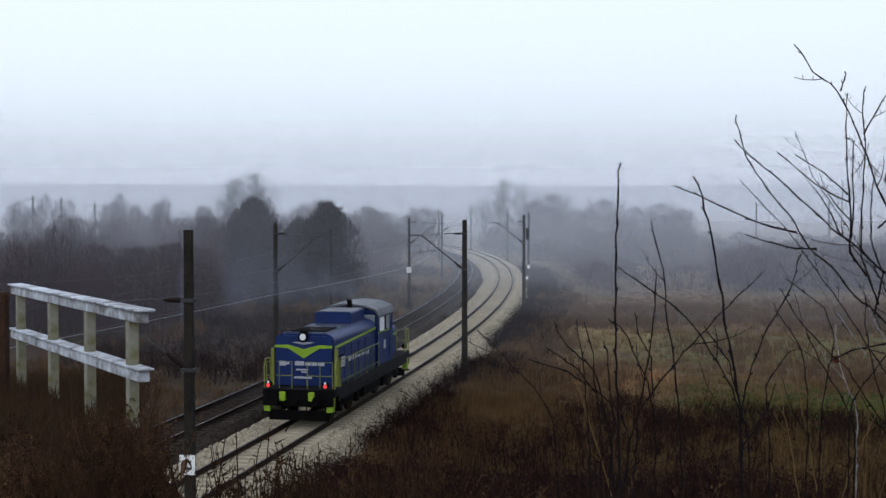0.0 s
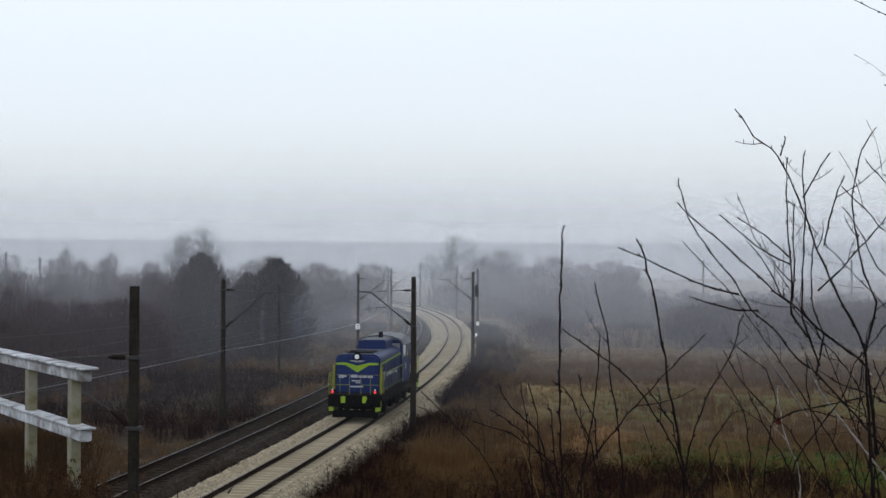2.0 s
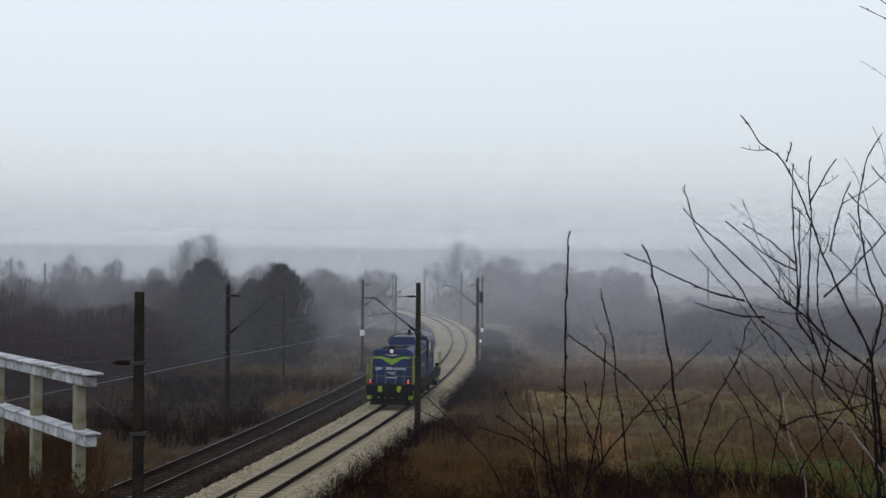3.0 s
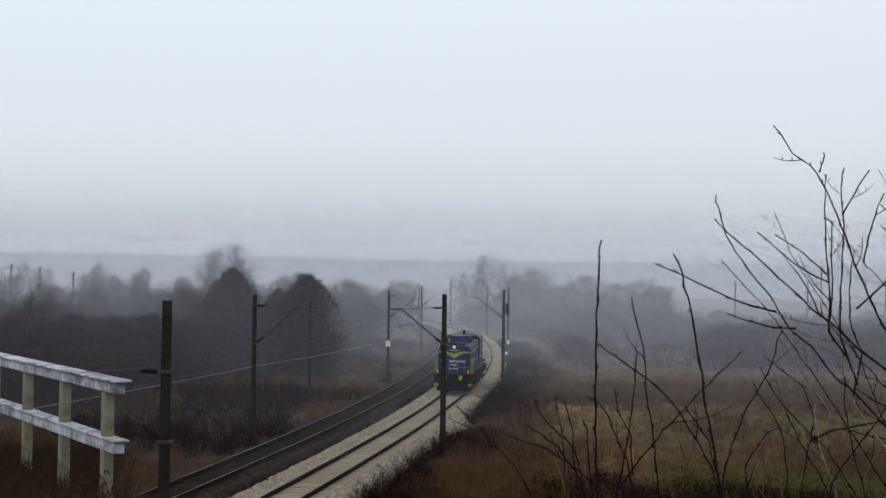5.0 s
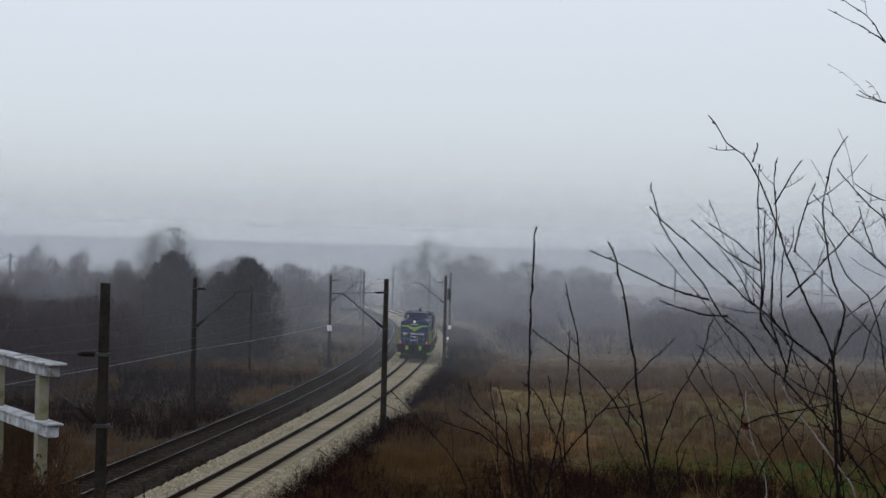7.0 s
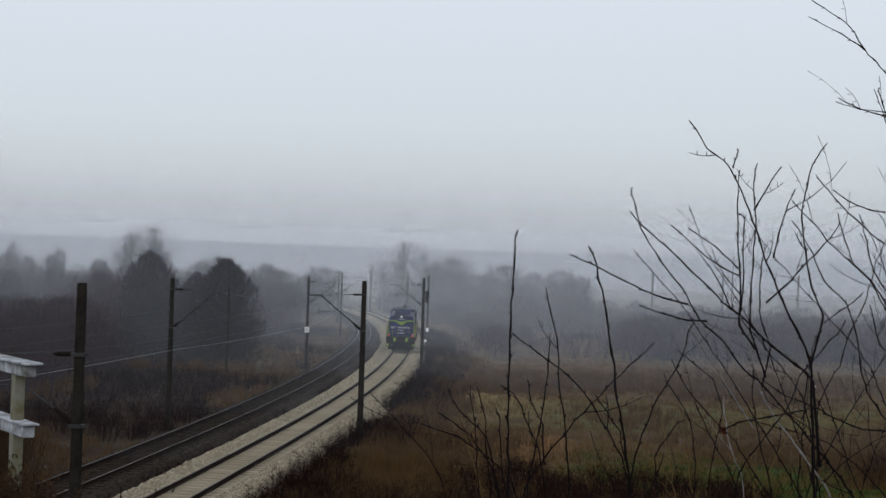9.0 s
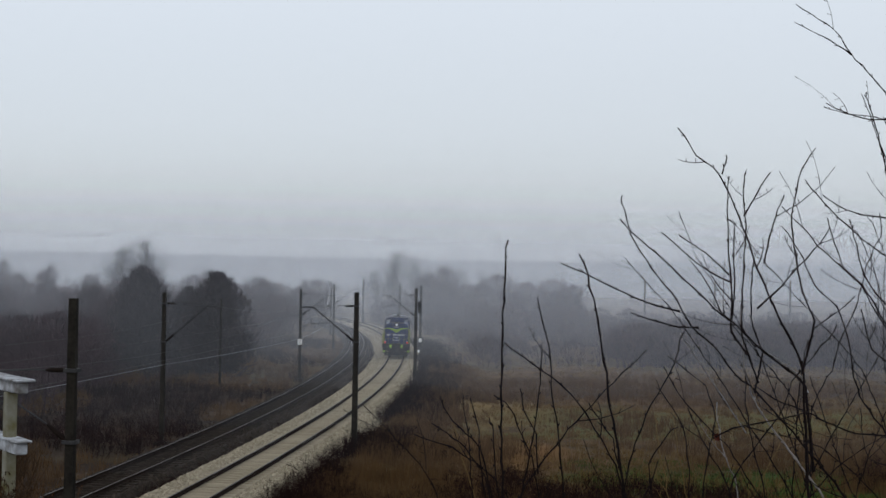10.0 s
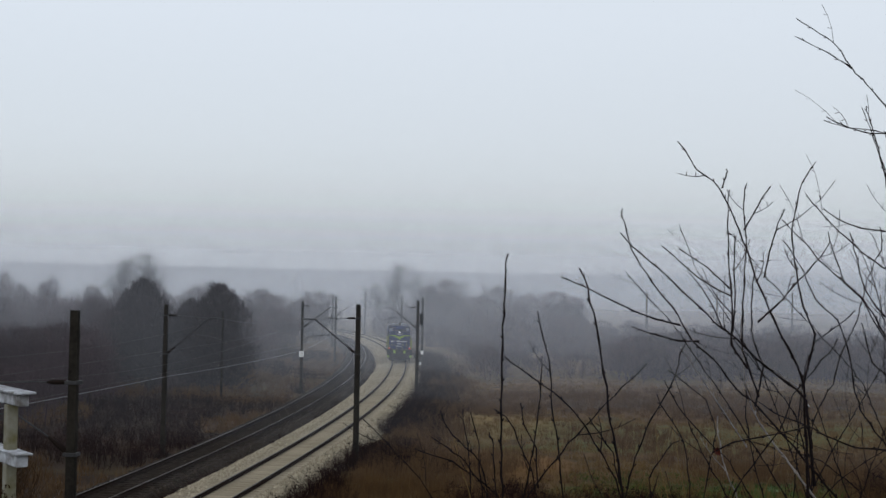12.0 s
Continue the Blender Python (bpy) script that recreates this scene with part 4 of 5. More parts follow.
# ---- bare trees, pines and thickets ----
def dome(g, rng, n, width, z0, z1, size, thick, power=0.5):
    """Fine twigs that fill a rounded crown with an uneven outline."""
    lobes = [(rng.random() * 6.283, rng.uniform(0.15, 0.75), rng.uniform(0.72, 1.12)) for k in range(7)]
    for k in range(n):
        f = rng.random() ** 0.8
        an = rng.random() * 6.283
        reach = width / 2 * max(0.05, 1 - abs(2 * f - 0.75) ** 2.4 * 0.62) ** power
        for la, lf, lk in lobes:
            if abs(f - lf) < 0.2 and abs((an - la + 3.14) % 6.283 - 3.14) < 0.7:
                reach *= lk
        r = reach * math.sqrt(rng.random())
        p = Vector((math.cos(an) * r, math.sin(an) * r, z0 + (z1 - z0) * f * 0.93))
        out = Vector((p.x, p.y, (p.z - z0) * 0.8 + 0.5)).normalized()
        d = (out + Vector((rng.gauss(0, 0.35), rng.gauss(0, 0.35), rng.gauss(0.25, 0.3)))).normalized()
        g.sliver(p - d * size * 0.4, p + d * size * rng.uniform(0.5, 1.1), thick)


def grow(g, rng, p, d, ln, r, depth, spreads, lift):
    """A limb that wanders, tapers and forks into finer ones."""
    pts = [p]
    for k in range(3):
        d = (d + Vector((rng.gauss(0, 0.13), rng.gauss(0, 0.13), lift * rng.uniform(0.3, 1.0)))).normalized()
        pts.append(pts[-1] + d * ln / 3)
    if depth == 0:
        g.tube(pts[::3], [r, 0.006], 3, False)
        return
    g.tube(pts, [r, r * 0.86, r * 0.72, r * 0.55], 6 if depth > 2 else 4 if depth > 1 else 3, False)
    for k in range(rng.choice((4, 5, 5)) if depth > 1 else 6):
        f = rng.uniform(0.3, 1.0) * 3 if k else 3.0
        i = min(int(f), 2)
        q = pts[i].lerp(pts[i + 1], f - i)
        way = (pts[i + 1] - pts[i]).normalized()
        side = way.cross(Vector((rng.gauss(0, 1), rng.gauss(0, 1), rng.gauss(0, 1)))).normalized()
        e = (way + side * rng.uniform(0.35, 1.0) * spreads).normalized()
        grow(g, rng, q, e, ln * rng.uniform(0.5, 0.8), max(r * 0.54, 0.022), depth - 1, spreads, lift)


def tree(label, height, width, stems, seed, n, bark, twig, at, low=0.25, size=0.8, thick=0.02, depth=3, spreads=0.85):
    rng = random.Random(seed)
    t = thing("bare_tree", label, "tree", "bare trees", at=at)
    g, tw = Geo(), Geo()
    for k in range(stems):
        an = 6.283 * k / stems + rng.random()
        tilt = 0.42 * (stems > 1) * rng.uniform(0.5, 1.2)
        d = Vector((math.cos(an) * tilt, math.sin(an) * tilt, 1)).normalized()
        p = Vector((math.cos(an) * 0.15, math.sin(an) * 0.15, -0.2))
        grow(g, rng, p, d, height * rng.uniform(0.38, 0.5), 0.017 * height / stems ** 0.4, depth, spreads, 0.1)
    v = np.array(g.v)
    wide = np.percentile(np.hypot(v[:, 0], v[:, 1]), 97)
    v[:, :2] *= width / 2 / wide
    v[:, 2] *= np.where(v[:, 2] > 0, height / v[:, 2].max(), 1.0)
    g.v = v.tolist()
    part("trunk", g, bark, t)
    if n:
        dome(tw, rng, n, width, height * low, height * 0.96, size, thick)
        part("crown", tw, twig, t, "crown of fine bare twigs")
    return t


def stand(x, y, rz=0, k=1.0):
    return pose(x, y, gz(x, y) - 0.1, 0, 0, rz) @ Matrix.Scale(k, 4)


def put(ob, x, y, k=1.0):
    c = copy_thing(ob, Matrix.Identity(4))
    c.matrix_basis = stand(x, y, random.uniform(0, 360), k * random.uniform(0.94, 1.06))
    return c


willow = tree("tall bare willow with a pale spreading crown", 14.4, 11.0, 4, 3, 800, M_PALETWIG, M_PALETWIG, stand(-29.1, 200, 30), 0.35, 0.9, 0.017, 4)
alder = tree("slim bare alder in the wood beside the line", 10.5, 4.2, 2, 5, 600, M_TWIG, M_TWIG, stand(-38.4, 180, 80), 0.03, 0.8, 0.018)
birch = tree("bare birch with a narrow crown in the mist", 9.2, 5.2, 3, 8, 650, M_TWIG, M_TWIG, stand(-43, 181, 20), 0.03, 0.8, 0.018)
round_tree = tree("broad bare tree with a rounded crown", 9.6, 9.8, 4, 12, 1700, M_TWIG, M_TWIG, stand(21, 256, 10), 0.04, 0.9, 0.021, 4)
hedge_tree = tree("low bushy bare tree at the edge of the wood", 7.0, 6.4, 4, 15, 1300, M_TWIG, M_TWIG, stand(-20, 118, 10), 0.03, 0.7, 0.02)
put(willow, 12.6, 262, 1.1)
put(willow, 8.0, 276, 0.8)
put(willow, -32.5, 206, 0.9)
for x, y, k in ((22, 262, 1.28), (18.5, 266, 1.15), (31, 250, 1.08), (36.5, 248, 0.94), (42, 252, 0.98), (26.5, 262, 0.9), (16.5, 246, 0.75), (47, 256, 0.85), (-5, 200, 0.85), (-9.5, 176, 0.84), (-14, 182, 0.86), (-12, 160, 0.76), (-18, 165, 0.8), (-7.5, 166, 0.7), (-22, 172, 0.85), (-3, 218, 0.9), (-12, 210, 0.9)):
    put(round_tree, x, y, k)
for x, y, k in ((-47, 190, 0.98), (-51, 205, 1.05), (-60, 210, 1.0), (-56, 190, 0.95), (-34, 186, 0.92), (-45, 205, 1.08), (-65, 200, 1.0), (-25, 190, 0.92), (-70, 230, 1.1), (-40, 160, 0.85), (-52, 165, 0.86), (-33, 150, 0.78), (-36, 195, 1.0), (-55, 215, 1.08), (-62, 190, 0.9), (-22, 205, 0.95)):
    put(random.choice((alder, birch)), x, y, k)
for i in range(70):
    y = random.uniform(92, 168)
    x = line_at_y(y)[0] - random.uniform(17, 52) - 3
    if x > -0.42 * y and not (y < 124 and -0.18 < x / y < -0.05):
        put(random.choice((alder, birch, hedge_tree, hedge_tree)), x, y, random.uniform(0.62, 0.8) if y < 130 else random.uniform(0.72, 0.95))


def thicket_mesh(seed, width, height, stems, thick):
    rng = random.Random(seed)
    g = Geo()
    for k in range(stems):
        r = width * math.sqrt(rng.random()) / 2
        an = rng.random() * 6.283
        p = Vector((math.cos(an) * r, math.sin(an) * r, -0.2))
        d = Vector((math.cos(an) * 0.25 * r / width + rng.gauss(0, 0.12), math.sin(an) * 0.25 * r / width + rng.gauss(0, 0.12), 1)).normalized()
        h = height * rng.uniform(0.55, 1.0) * (1 - 0.35 * (2 * r / width) ** 2)
        pts = [p]
        for j in range(3):
            d = (d + Vector((rng.gauss(0, 0.08), rng.gauss(0, 0.08), 0.05))).normalized()
            pts.append(pts[-1] + d * h / 3)
        g.tube(pts, [thick * 1.5, thick * 1.1, thick * 0.75, thick * 0.3], 3, False)
        for j in range(11):
            f = rng.uniform(0.15, 1.0) * 3
            i = min(int(f), 2)
            q = pts[i].lerp(pts[i + 1], f - i)
            a2 = rng.random() * 6.283
            ln = h * rng.uniform(0.10, 0.24)
            e = q + Vector((math.cos(a2) * 0.55, math.sin(a2) * 0.55, rng.uniform(0.5, 1.1))).normalized() * ln
            g.sliver(q, e, thick * 0.8)
            for m in range(1):
                q2 = q.lerp(e, rng.uniform(0.3, 0.8))
                a3 = rng.random() * 6.283
                g.sliver(q2, q2 + Vector((math.cos(a3) * 0.7, math.sin(a3) * 0.7, rng.uniform(0.3, 1))).normalized() * ln * 0.7, thick * 0.6)
    return g


def bush_mesh(seed, width, height, stems, thick, n):
    g = thicket_mesh(seed, width, height * 0.9, stems, thick)
    dome(g, random.Random(seed + 1), n, width, 0.0, height, 0.55, thick * 0.72)
    return g


def bush(label, mat, seed, width, height, stems, thick, at):
    t = thing("bush", label, "bush", "bare bushes", at=at)
    part("branchwork", bush_mesh(seed, width, height, stems, thick, 440), mat, t)
    return t


wood = [bush("dense bare thicket of thin grey-brown stems beside the line", M_TWIG, 20 + k, 5.8, 5.6, 14, 0.034, stand(-22 - 5 * k, 100 + 9 * k, 40 * k)) for k in range(4)]
low = [bush("low dark leafless bush in the mist", M_TWIG, 40 + k, 5.4, 2.9, 10, 0.034, stand(20 + 12 * k, 168 + 4 * k, 40 * k)) for k in range(3)]
spots = []
for i in range(330):
    y = 82 + 120 * random.random() ** 1.2
    far = random.random() ** 1.2
    x = line_at_y(y)[0] - GAP - 8 - (7 if y < 100 else 2) - 50 * far
    if x < -0.42 * y:
        continue
    spots.append((x, y, random.uniform(0.75, 1.12) * (0.7 if far < 0.12 else 1)))
spots.sort(key=lambda s: s[1])
for x, y, k in spots[:150]:
    put(random.choice(wood), x, y, k * (0.36 if y < 118 and -0.175 < x / y < -0.055 else 1))
wood_rest = spots[150:]
spots = []
for i in range(250):
    y = random.uniform(135, 262)
    x = random.uniform(line_at_y(y)[0] + 9, 0.46 * y)
    spots.append((x, y, random.uniform(0.6, 1.15)))
for i in range(46):
    y = random.uniform(200, 262)
    spots.append((random.uniform(10, 40), y, random.uniform(1.2, 1.9)))
for i in range(75):
    y = random.uniform(139, 176)
    spots.append((y * random.uniform(0.225, 0.48), y, random.uniform(1.35, 1.7)))
spots.sort(key=lambda s: s[1])
for x, y, k in spots[:140]:
    put(random.choice(low), x, y, k)
low_rest = spots[140:]
for i in range(30):
    y = random.uniform(200, 300)
    wood_rest.append((line_at_y(y)[0] - 10 - random.uniform(0, 60), y, random.uniform(0.8, 1.25)))


def dark_tree(at, height, width, seed):
    rng = random.Random(seed)
    t = thing("dark_tree", "dark dense tree at the edge of the wood", "tree", "dark trees", at=at)
    g, nd = Geo(), Geo()
    g.tube([(0, 0, -0.2), (0.05, 0, height * 0.5), (0, 0.05, height * 0.95)], [0.2, 0.13, 0.03], 7)
    for k in range(95):
        f = 0.05 + 0.9 * rng.random() ** 1.35
        an = rng.random() * 6.283
        ln = width / 2 * (1.02 - f ** 1.6 * 0.85) * rng.uniform(0.6, 1.0)
        p = Vector((0, 0, height * f * 0.9))
        e = p + Vector((math.cos(an) * ln, math.sin(an) * ln, ln * rng.uniform(0.2, 0.6)))
        g.tube([p, p.lerp(e, 0.5) + Vector((0, 0, -0.08)), e], [0.05, 0.035, 0.012], 4, False)
        for j in range(20):
            q = p.lerp(e, rng.uniform(0.3, 1.02)) + Vector((rng.gauss(0, 0.18), rng.gauss(0, 0.18), rng.gauss(0, 0.16)))
            for m in range(4):
                nd.sliver(q, q + Vector((rng.gauss(0, 0.26), rng.gauss(0, 0.26), rng.uniform(-0.05, 0.62))), 0.036)
    dome(nd, rng, 4200, width * 0.94, 0.1, height * 0.97, 0.5, 0.042, 0.7)
    part("trunk", g, M_BARK, t)
    part("crown", nd, M_NEEDLE, t, "dark shaggy crown")
    return t


dark_tree(stand(-9.9, 112), 9.7, 7.4, 61)
dark_tree(stand(-16.6, 114), 9.8, 7.2, 62)
dark_tree(stand(-13.2, 120), 8.2, 5.4, 63)
dark_tree(stand(-20.0, 125), 7.6, 5.6, 64)


# ---- grass and scrub ----
def tuft_mesh(seed, n, height, width, lean=0.45, thick=0.012):
    rng = random.Random(seed)
    g = Geo()
    for k in range(n):
        an, r = rng.random() * 6.283, width * math.sqrt(rng.random())
        p = Vector((math.cos(an) * r, math.sin(an) * r, -0.03))
        h = height * rng.uniform(0.5, 1.1)
        a2 = rng.random() * 6.283
        q = p + Vector((math.cos(a2) * h * lean * rng.random(), math.sin(a2) * h * lean * rng.random(), h))
        g.sliver(p, q, thick)
    return g


def scatter(name, label, category, mat, tufts, places):
    """One object of many tufts that nobody could count."""
    g = Geo()
    arr = [(np.array(t.v), t.f) for t in tufts]
    vs, fs, b = [], [], 0
    zs = ground_z([p[0] for p in places], [p[1] for p in places]) if places else []
    for (x, y, k), z in zip(places, zs):
        v, f = random.choice(arr)
        an = random.random() * 6.283
        c, s = math.cos(an), math.sin(an)
        w = np.stack([v[:, 0] * c - v[:, 1] * s, v[:, 0] * s + v[:, 1] * c, v[:, 2]], 1) * k + (x, y, z)
        vs.append(w)
        fs += [tuple(b + i for i in q) for q in f]
        b += len(v)
    g.v, g.f = np.concatenate(vs).tolist(), fs
    return tagged(new(name, g.data(name, mat)), label, category, kind="stuff")


def field(n, y0, y1, right0, test=None):
    out = []
    while len(out) < n:
        y = y0 + (y1 - y0) * random.random() ** 1.4
        lx = line_at_y(y)[0]
        x = random.uniform(lx + right0, 0.44 * y + 4)
        w = noise.noise((x * 0.06, y * 0.06, 0.3)) + random.gauss(0, 0.13)
        if test is None or test(x, y, w):
            out.append((x, y, random.uniform(0.6, 1.4)))
    return out


scatter("far_thicket", "misty mass of bare thicket deep in the wood", "thicket", M_TWIG, [bush_mesh(24 + k, 5.8, 6.3, 10, 0.055, 270) for k in range(3)], wood_rest)
scatter("far_bushes", "misty belt of low bare bushes beyond the meadow", "bushes", M_TWIG, [bush_mesh(44 + k, 5.4, 2.9, 8, 0.055, 270) for k in range(3)], low_rest)
grass = [tuft_mesh(70 + k, 12, 0.34, 0.30, thick=0.014) for k in range(4)]
scatter("meadow_grass", "short straw-coloured winter grass of the meadow", "grass", M_STRAW, grass, field(6500, 46, 150, 7, lambda x, y, w: w > -0.12))
scatter("russet_grass", "russet dry grass along the meadow's edge", "grass", M_RUSSET, [tuft_mesh(80 + k, 20, 0.7, 0.35, thick=0.014) for k in range(3)],
        field(4600, 26, 135, 3.5, lambda x, y, w: (w < -0.12 and y > 50) or x < line_at_y(y)[0] + 7 + 2 * w))
scatter("green_grass", "damp green grass in the meadow", "grass", M_GREEN, [tuft_mesh(85 + k, 22, 0.16, 0.35, thick=0.014) for k in range(2)],
        field(1300, 54, 68, 10, lambda x, y, w: x > 12))
edge = []
for i in range(3600):
    y = random.uniform(22, 175)
    o = 2.45 + abs(random.gauss(0, 1.7))
    x = line_at_y(y, o)[0]
    if noise.noise((x * 0.25, y * 0.12, 4.0)) < -0.22:
        continue
    edge.append((x, y, random.uniform(0.55, 1.25)))
def bramble_mesh(seed):
    rng = random.Random(seed)
    g = Geo()
    for k in range(8):
        an, r = rng.random() * 6.283, 0.5 * math.sqrt(rng.random())
        p = Vector((math.cos(an) * r, math.sin(an) * r, -0.05))
        d = Vector((rng.gauss(0, 0.35), rng.gauss(0, 0.35), 1)).normalized()
        e = p + d * rng.uniform(0.45, 1.0)
        g.sliver(p, e, 0.013)
        for j in range(3):
            q = p.lerp(e, rng.uniform(0.25, 0.95))
            g.sliver(q, q + Vector((rng.gauss(0, 0.7), rng.gauss(0, 0.7), rng.uniform(0.1, 1))).normalized() * rng.uniform(0.14, 0.40), 0.0105)
    return g


bramble = [bramble_mesh(90 + k) for k in range(5)]
scatter("bramble_scrub", "dark leafless bramble along the foot of the ballast", "scrub", M_HEATH, bramble, edge)
verge, verge2 = [], []
for i in range(3600):
    y = random.uniform(32, 175)
    spot = (line_at_y(y, -GAP - random.uniform(1.9, 17))[0], y, random.uniform(0.6, 1.4))
    (verge if noise.noise((spot[0] * 0.12, y * 0.06, 9.0)) > -0.04 else verge2).append(spot)
scatter("dry_verge", "dry brown grass between the far track and the wood", "grass", M_RUSSET, [tuft_mesh(95 + k, 18, 0.55, 0.35, thick=0.014) for k in range(3)], verge)
scatter("verge_scrub", "dark leafless scrub between the far track and the wood", "scrub", M_HEATH, bramble, verge2)
between, between2 = [], []
for i in range(2600):
    y = random.uniform(26, 150)
    spot = (line_at_y(y, random.uniform(-3.45, -2.6) + random.gauss(0, 0.1))[0], y, random.uniform(0.25, 0.7))
    (between if noise.noise((spot[0] * 0.3, y * 0.15, 6.0)) > -0.05 else between2).append(spot)
scatter("track_weeds", "small dark weeds between the tracks", "weeds", M_HEATH, bramble, between)
scatter("track_grass", "short brown dead grass between the tracks", "grass", M_BANK, [tuft_mesh(97 + k, 16, 0.4, 0.4, 0.7, 0.014) for k in range(3)], between2)
scrub = []
for i in range(6600):
    y = 17 + 55 * random.random() ** 0.9
    x = random.uniform(max(line_at_y(y)[0] + 4.0, -4), 0.42 * y + 3)
    w = noise.noise((x * 0.09, y * 0.09, 1.7)) + random.gauss(0, 0.1)
    if y > (63 if x < 10 else 52) + 24 * w or (x > 0.31 * y and w < 0.05) or (y < 31 and -0.235 < x / y < -0.15):
        continue
    scrub.append((x, y, random.uniform(0.8, 1.9) if y < 42 else random.uniform(0.5, 1.2)))
scatter("lower_scrub", "tangle of dark reddish leafless scrub below the bank", "scrub", M_HEATH, bramble, scrub)


stalks = []
for i in range(2000):
    y = random.uniform(31, 52)
    stalks.append((random.uniform(0.245 * y, 0.43 * y + 1), y, random.uniform(0.6, 1.3)))
scatter("dry_stalks", "pale dry grass stalks below the bank", "grass", M_STRAW, [tuft_mesh(120 + k, 14, 0.8, 0.35, 0.3, 0.010) for k in range(3)], stalks)
stalks = []
for i in range(600):
    y = random.uniform(18, 50)
    stalks.append((random.uniform(max(line_at_y(y)[0] + 4.5, -4), 0.42 * y), y, random.uniform(0.7, 1.4)))
scatter("pale_stalks", "single pale dead stalks standing in the scrub", "weeds", M_STRAW, [tuft_mesh(130 + k, 3, 1.35, 0.4, 0.25, 0.007) for k in range(4)], stalks)


# ---- dead weeds on the bank ----
def weed_mesh(seed, height):
    rng = random.Random(seed)
    g = Geo()
    for k in range(4):
        p = Vector((rng.gauss(0, 0.10), rng.gauss(0, 0.10), -0.05))
        d = Vector((rng.gauss(0, 0.16), rng.gauss(0, 0.16), 1)).normalized()
        h = height * rng.uniform(0.6, 1.05)
        tip = p + d * h
        mid = p.lerp(tip, 0.5) + Vector((rng.gauss(0, 0.02), rng.gauss(0, 0.02), 0))
        g.tube([p, mid, tip], [0.0045, 0.0035, 0.0015], 4, False)
        for j in range(11):
            f = rng.uniform(0.3, 1)
            q = p.lerp(tip, f)
            an = rng.random() * 6.283
            ln = rng.uniform(0.05, 0.13) * (1.3 - f)
            e = q + Vector((math.cos(an), math.sin(an), rng.uniform(0.2, 1.0))) * ln
            g.sliver(q, e, 0.003)
            if f > 0.55:
                for m in range(3):
                    c = q.lerp(e, rng.uniform(0.3, 1)) + Vector((rng.gauss(0, 0.012), rng.gauss(0, 0.012), rng.gauss(0, 0.012)))
                    g.sliver(c, c + Vector((rng.gauss(0, 0.014), rng.gauss(0, 0.014), rng.uniform(0, 0.03))), rng.choice((0.0014, 0.002, 0.0028)))
    return g


weeds = [weed_mesh(100 + k, 0.9) for k in range(5)]
spots = []
for i in range(1000):
    x = random.uniform(-5.2, -0.7)
    y = random.uniform(5.5, 13.5)
    if x < -0.37 * y - 0.6 or y > float(bank_edge(x, y)) + 1:
        continue
    if -0.222 < x / y < -0.16:
        if gz(x, y) + 0.3 > EYE - 0.212 * y:
            continue
    near_rail = x < -0.614 * (y - 10.65) - 2.4
    k = (EYE - random.uniform(0.146 if x < -0.236 * y else 0.214 if x < -0.16 * y else 0.2, 0.216) * y - gz(x, y)) / 0.9
    spots.append((x, y, min(max(k, 0.25), 0.5 if near_rail else 1.35)))
scatter("dead_weeds", "brown dead weeds with dry seed heads on the bank", "weeds", M_WEED, weeds, spots)
spots = []
for i in range(1250):
    y = random.uniform(4.6, 8.5)
    x = random.uniform(-2.3, 0.42 * y) if i < 750 else random.uniform(-2.0, 0.2)
    low_edge = 0.166 if -0.18 * y < x < 0 else 0.195
    top = EYE - (low_edge + 0.065 * random.random() ** 0.7) * y
    k = (top - gz(x, y)) / 0.9
    if 0.3 < k < 2.2 and not (-0.222 < x / y < -0.16 and top > EYE - 0.212 * y):
        spots.append((x, y, k))
scatter("bank_weeds", "thin dead weed stalks along the crest of the bank", "weeds", M_WEED, weeds, spots)
spots = [(random.uniform(-5.5, 3.5), random.uniform(1.5, 9), random.uniform(0.5, 1.0)) for i in range(1500)]
spots += [(random.uniform(-6.5, -0.6), random.uniform(5, 17.5), random.uniform(0.6, 1.3)) for i in range(2600)]
scatter("bank_grass", "matted brown grass on the bank", "grass", M_BANK, [tuft_mesh(140 + k, 16, 0.26, 0.28, 0.9, 0.005) for k in range(4)], spots)


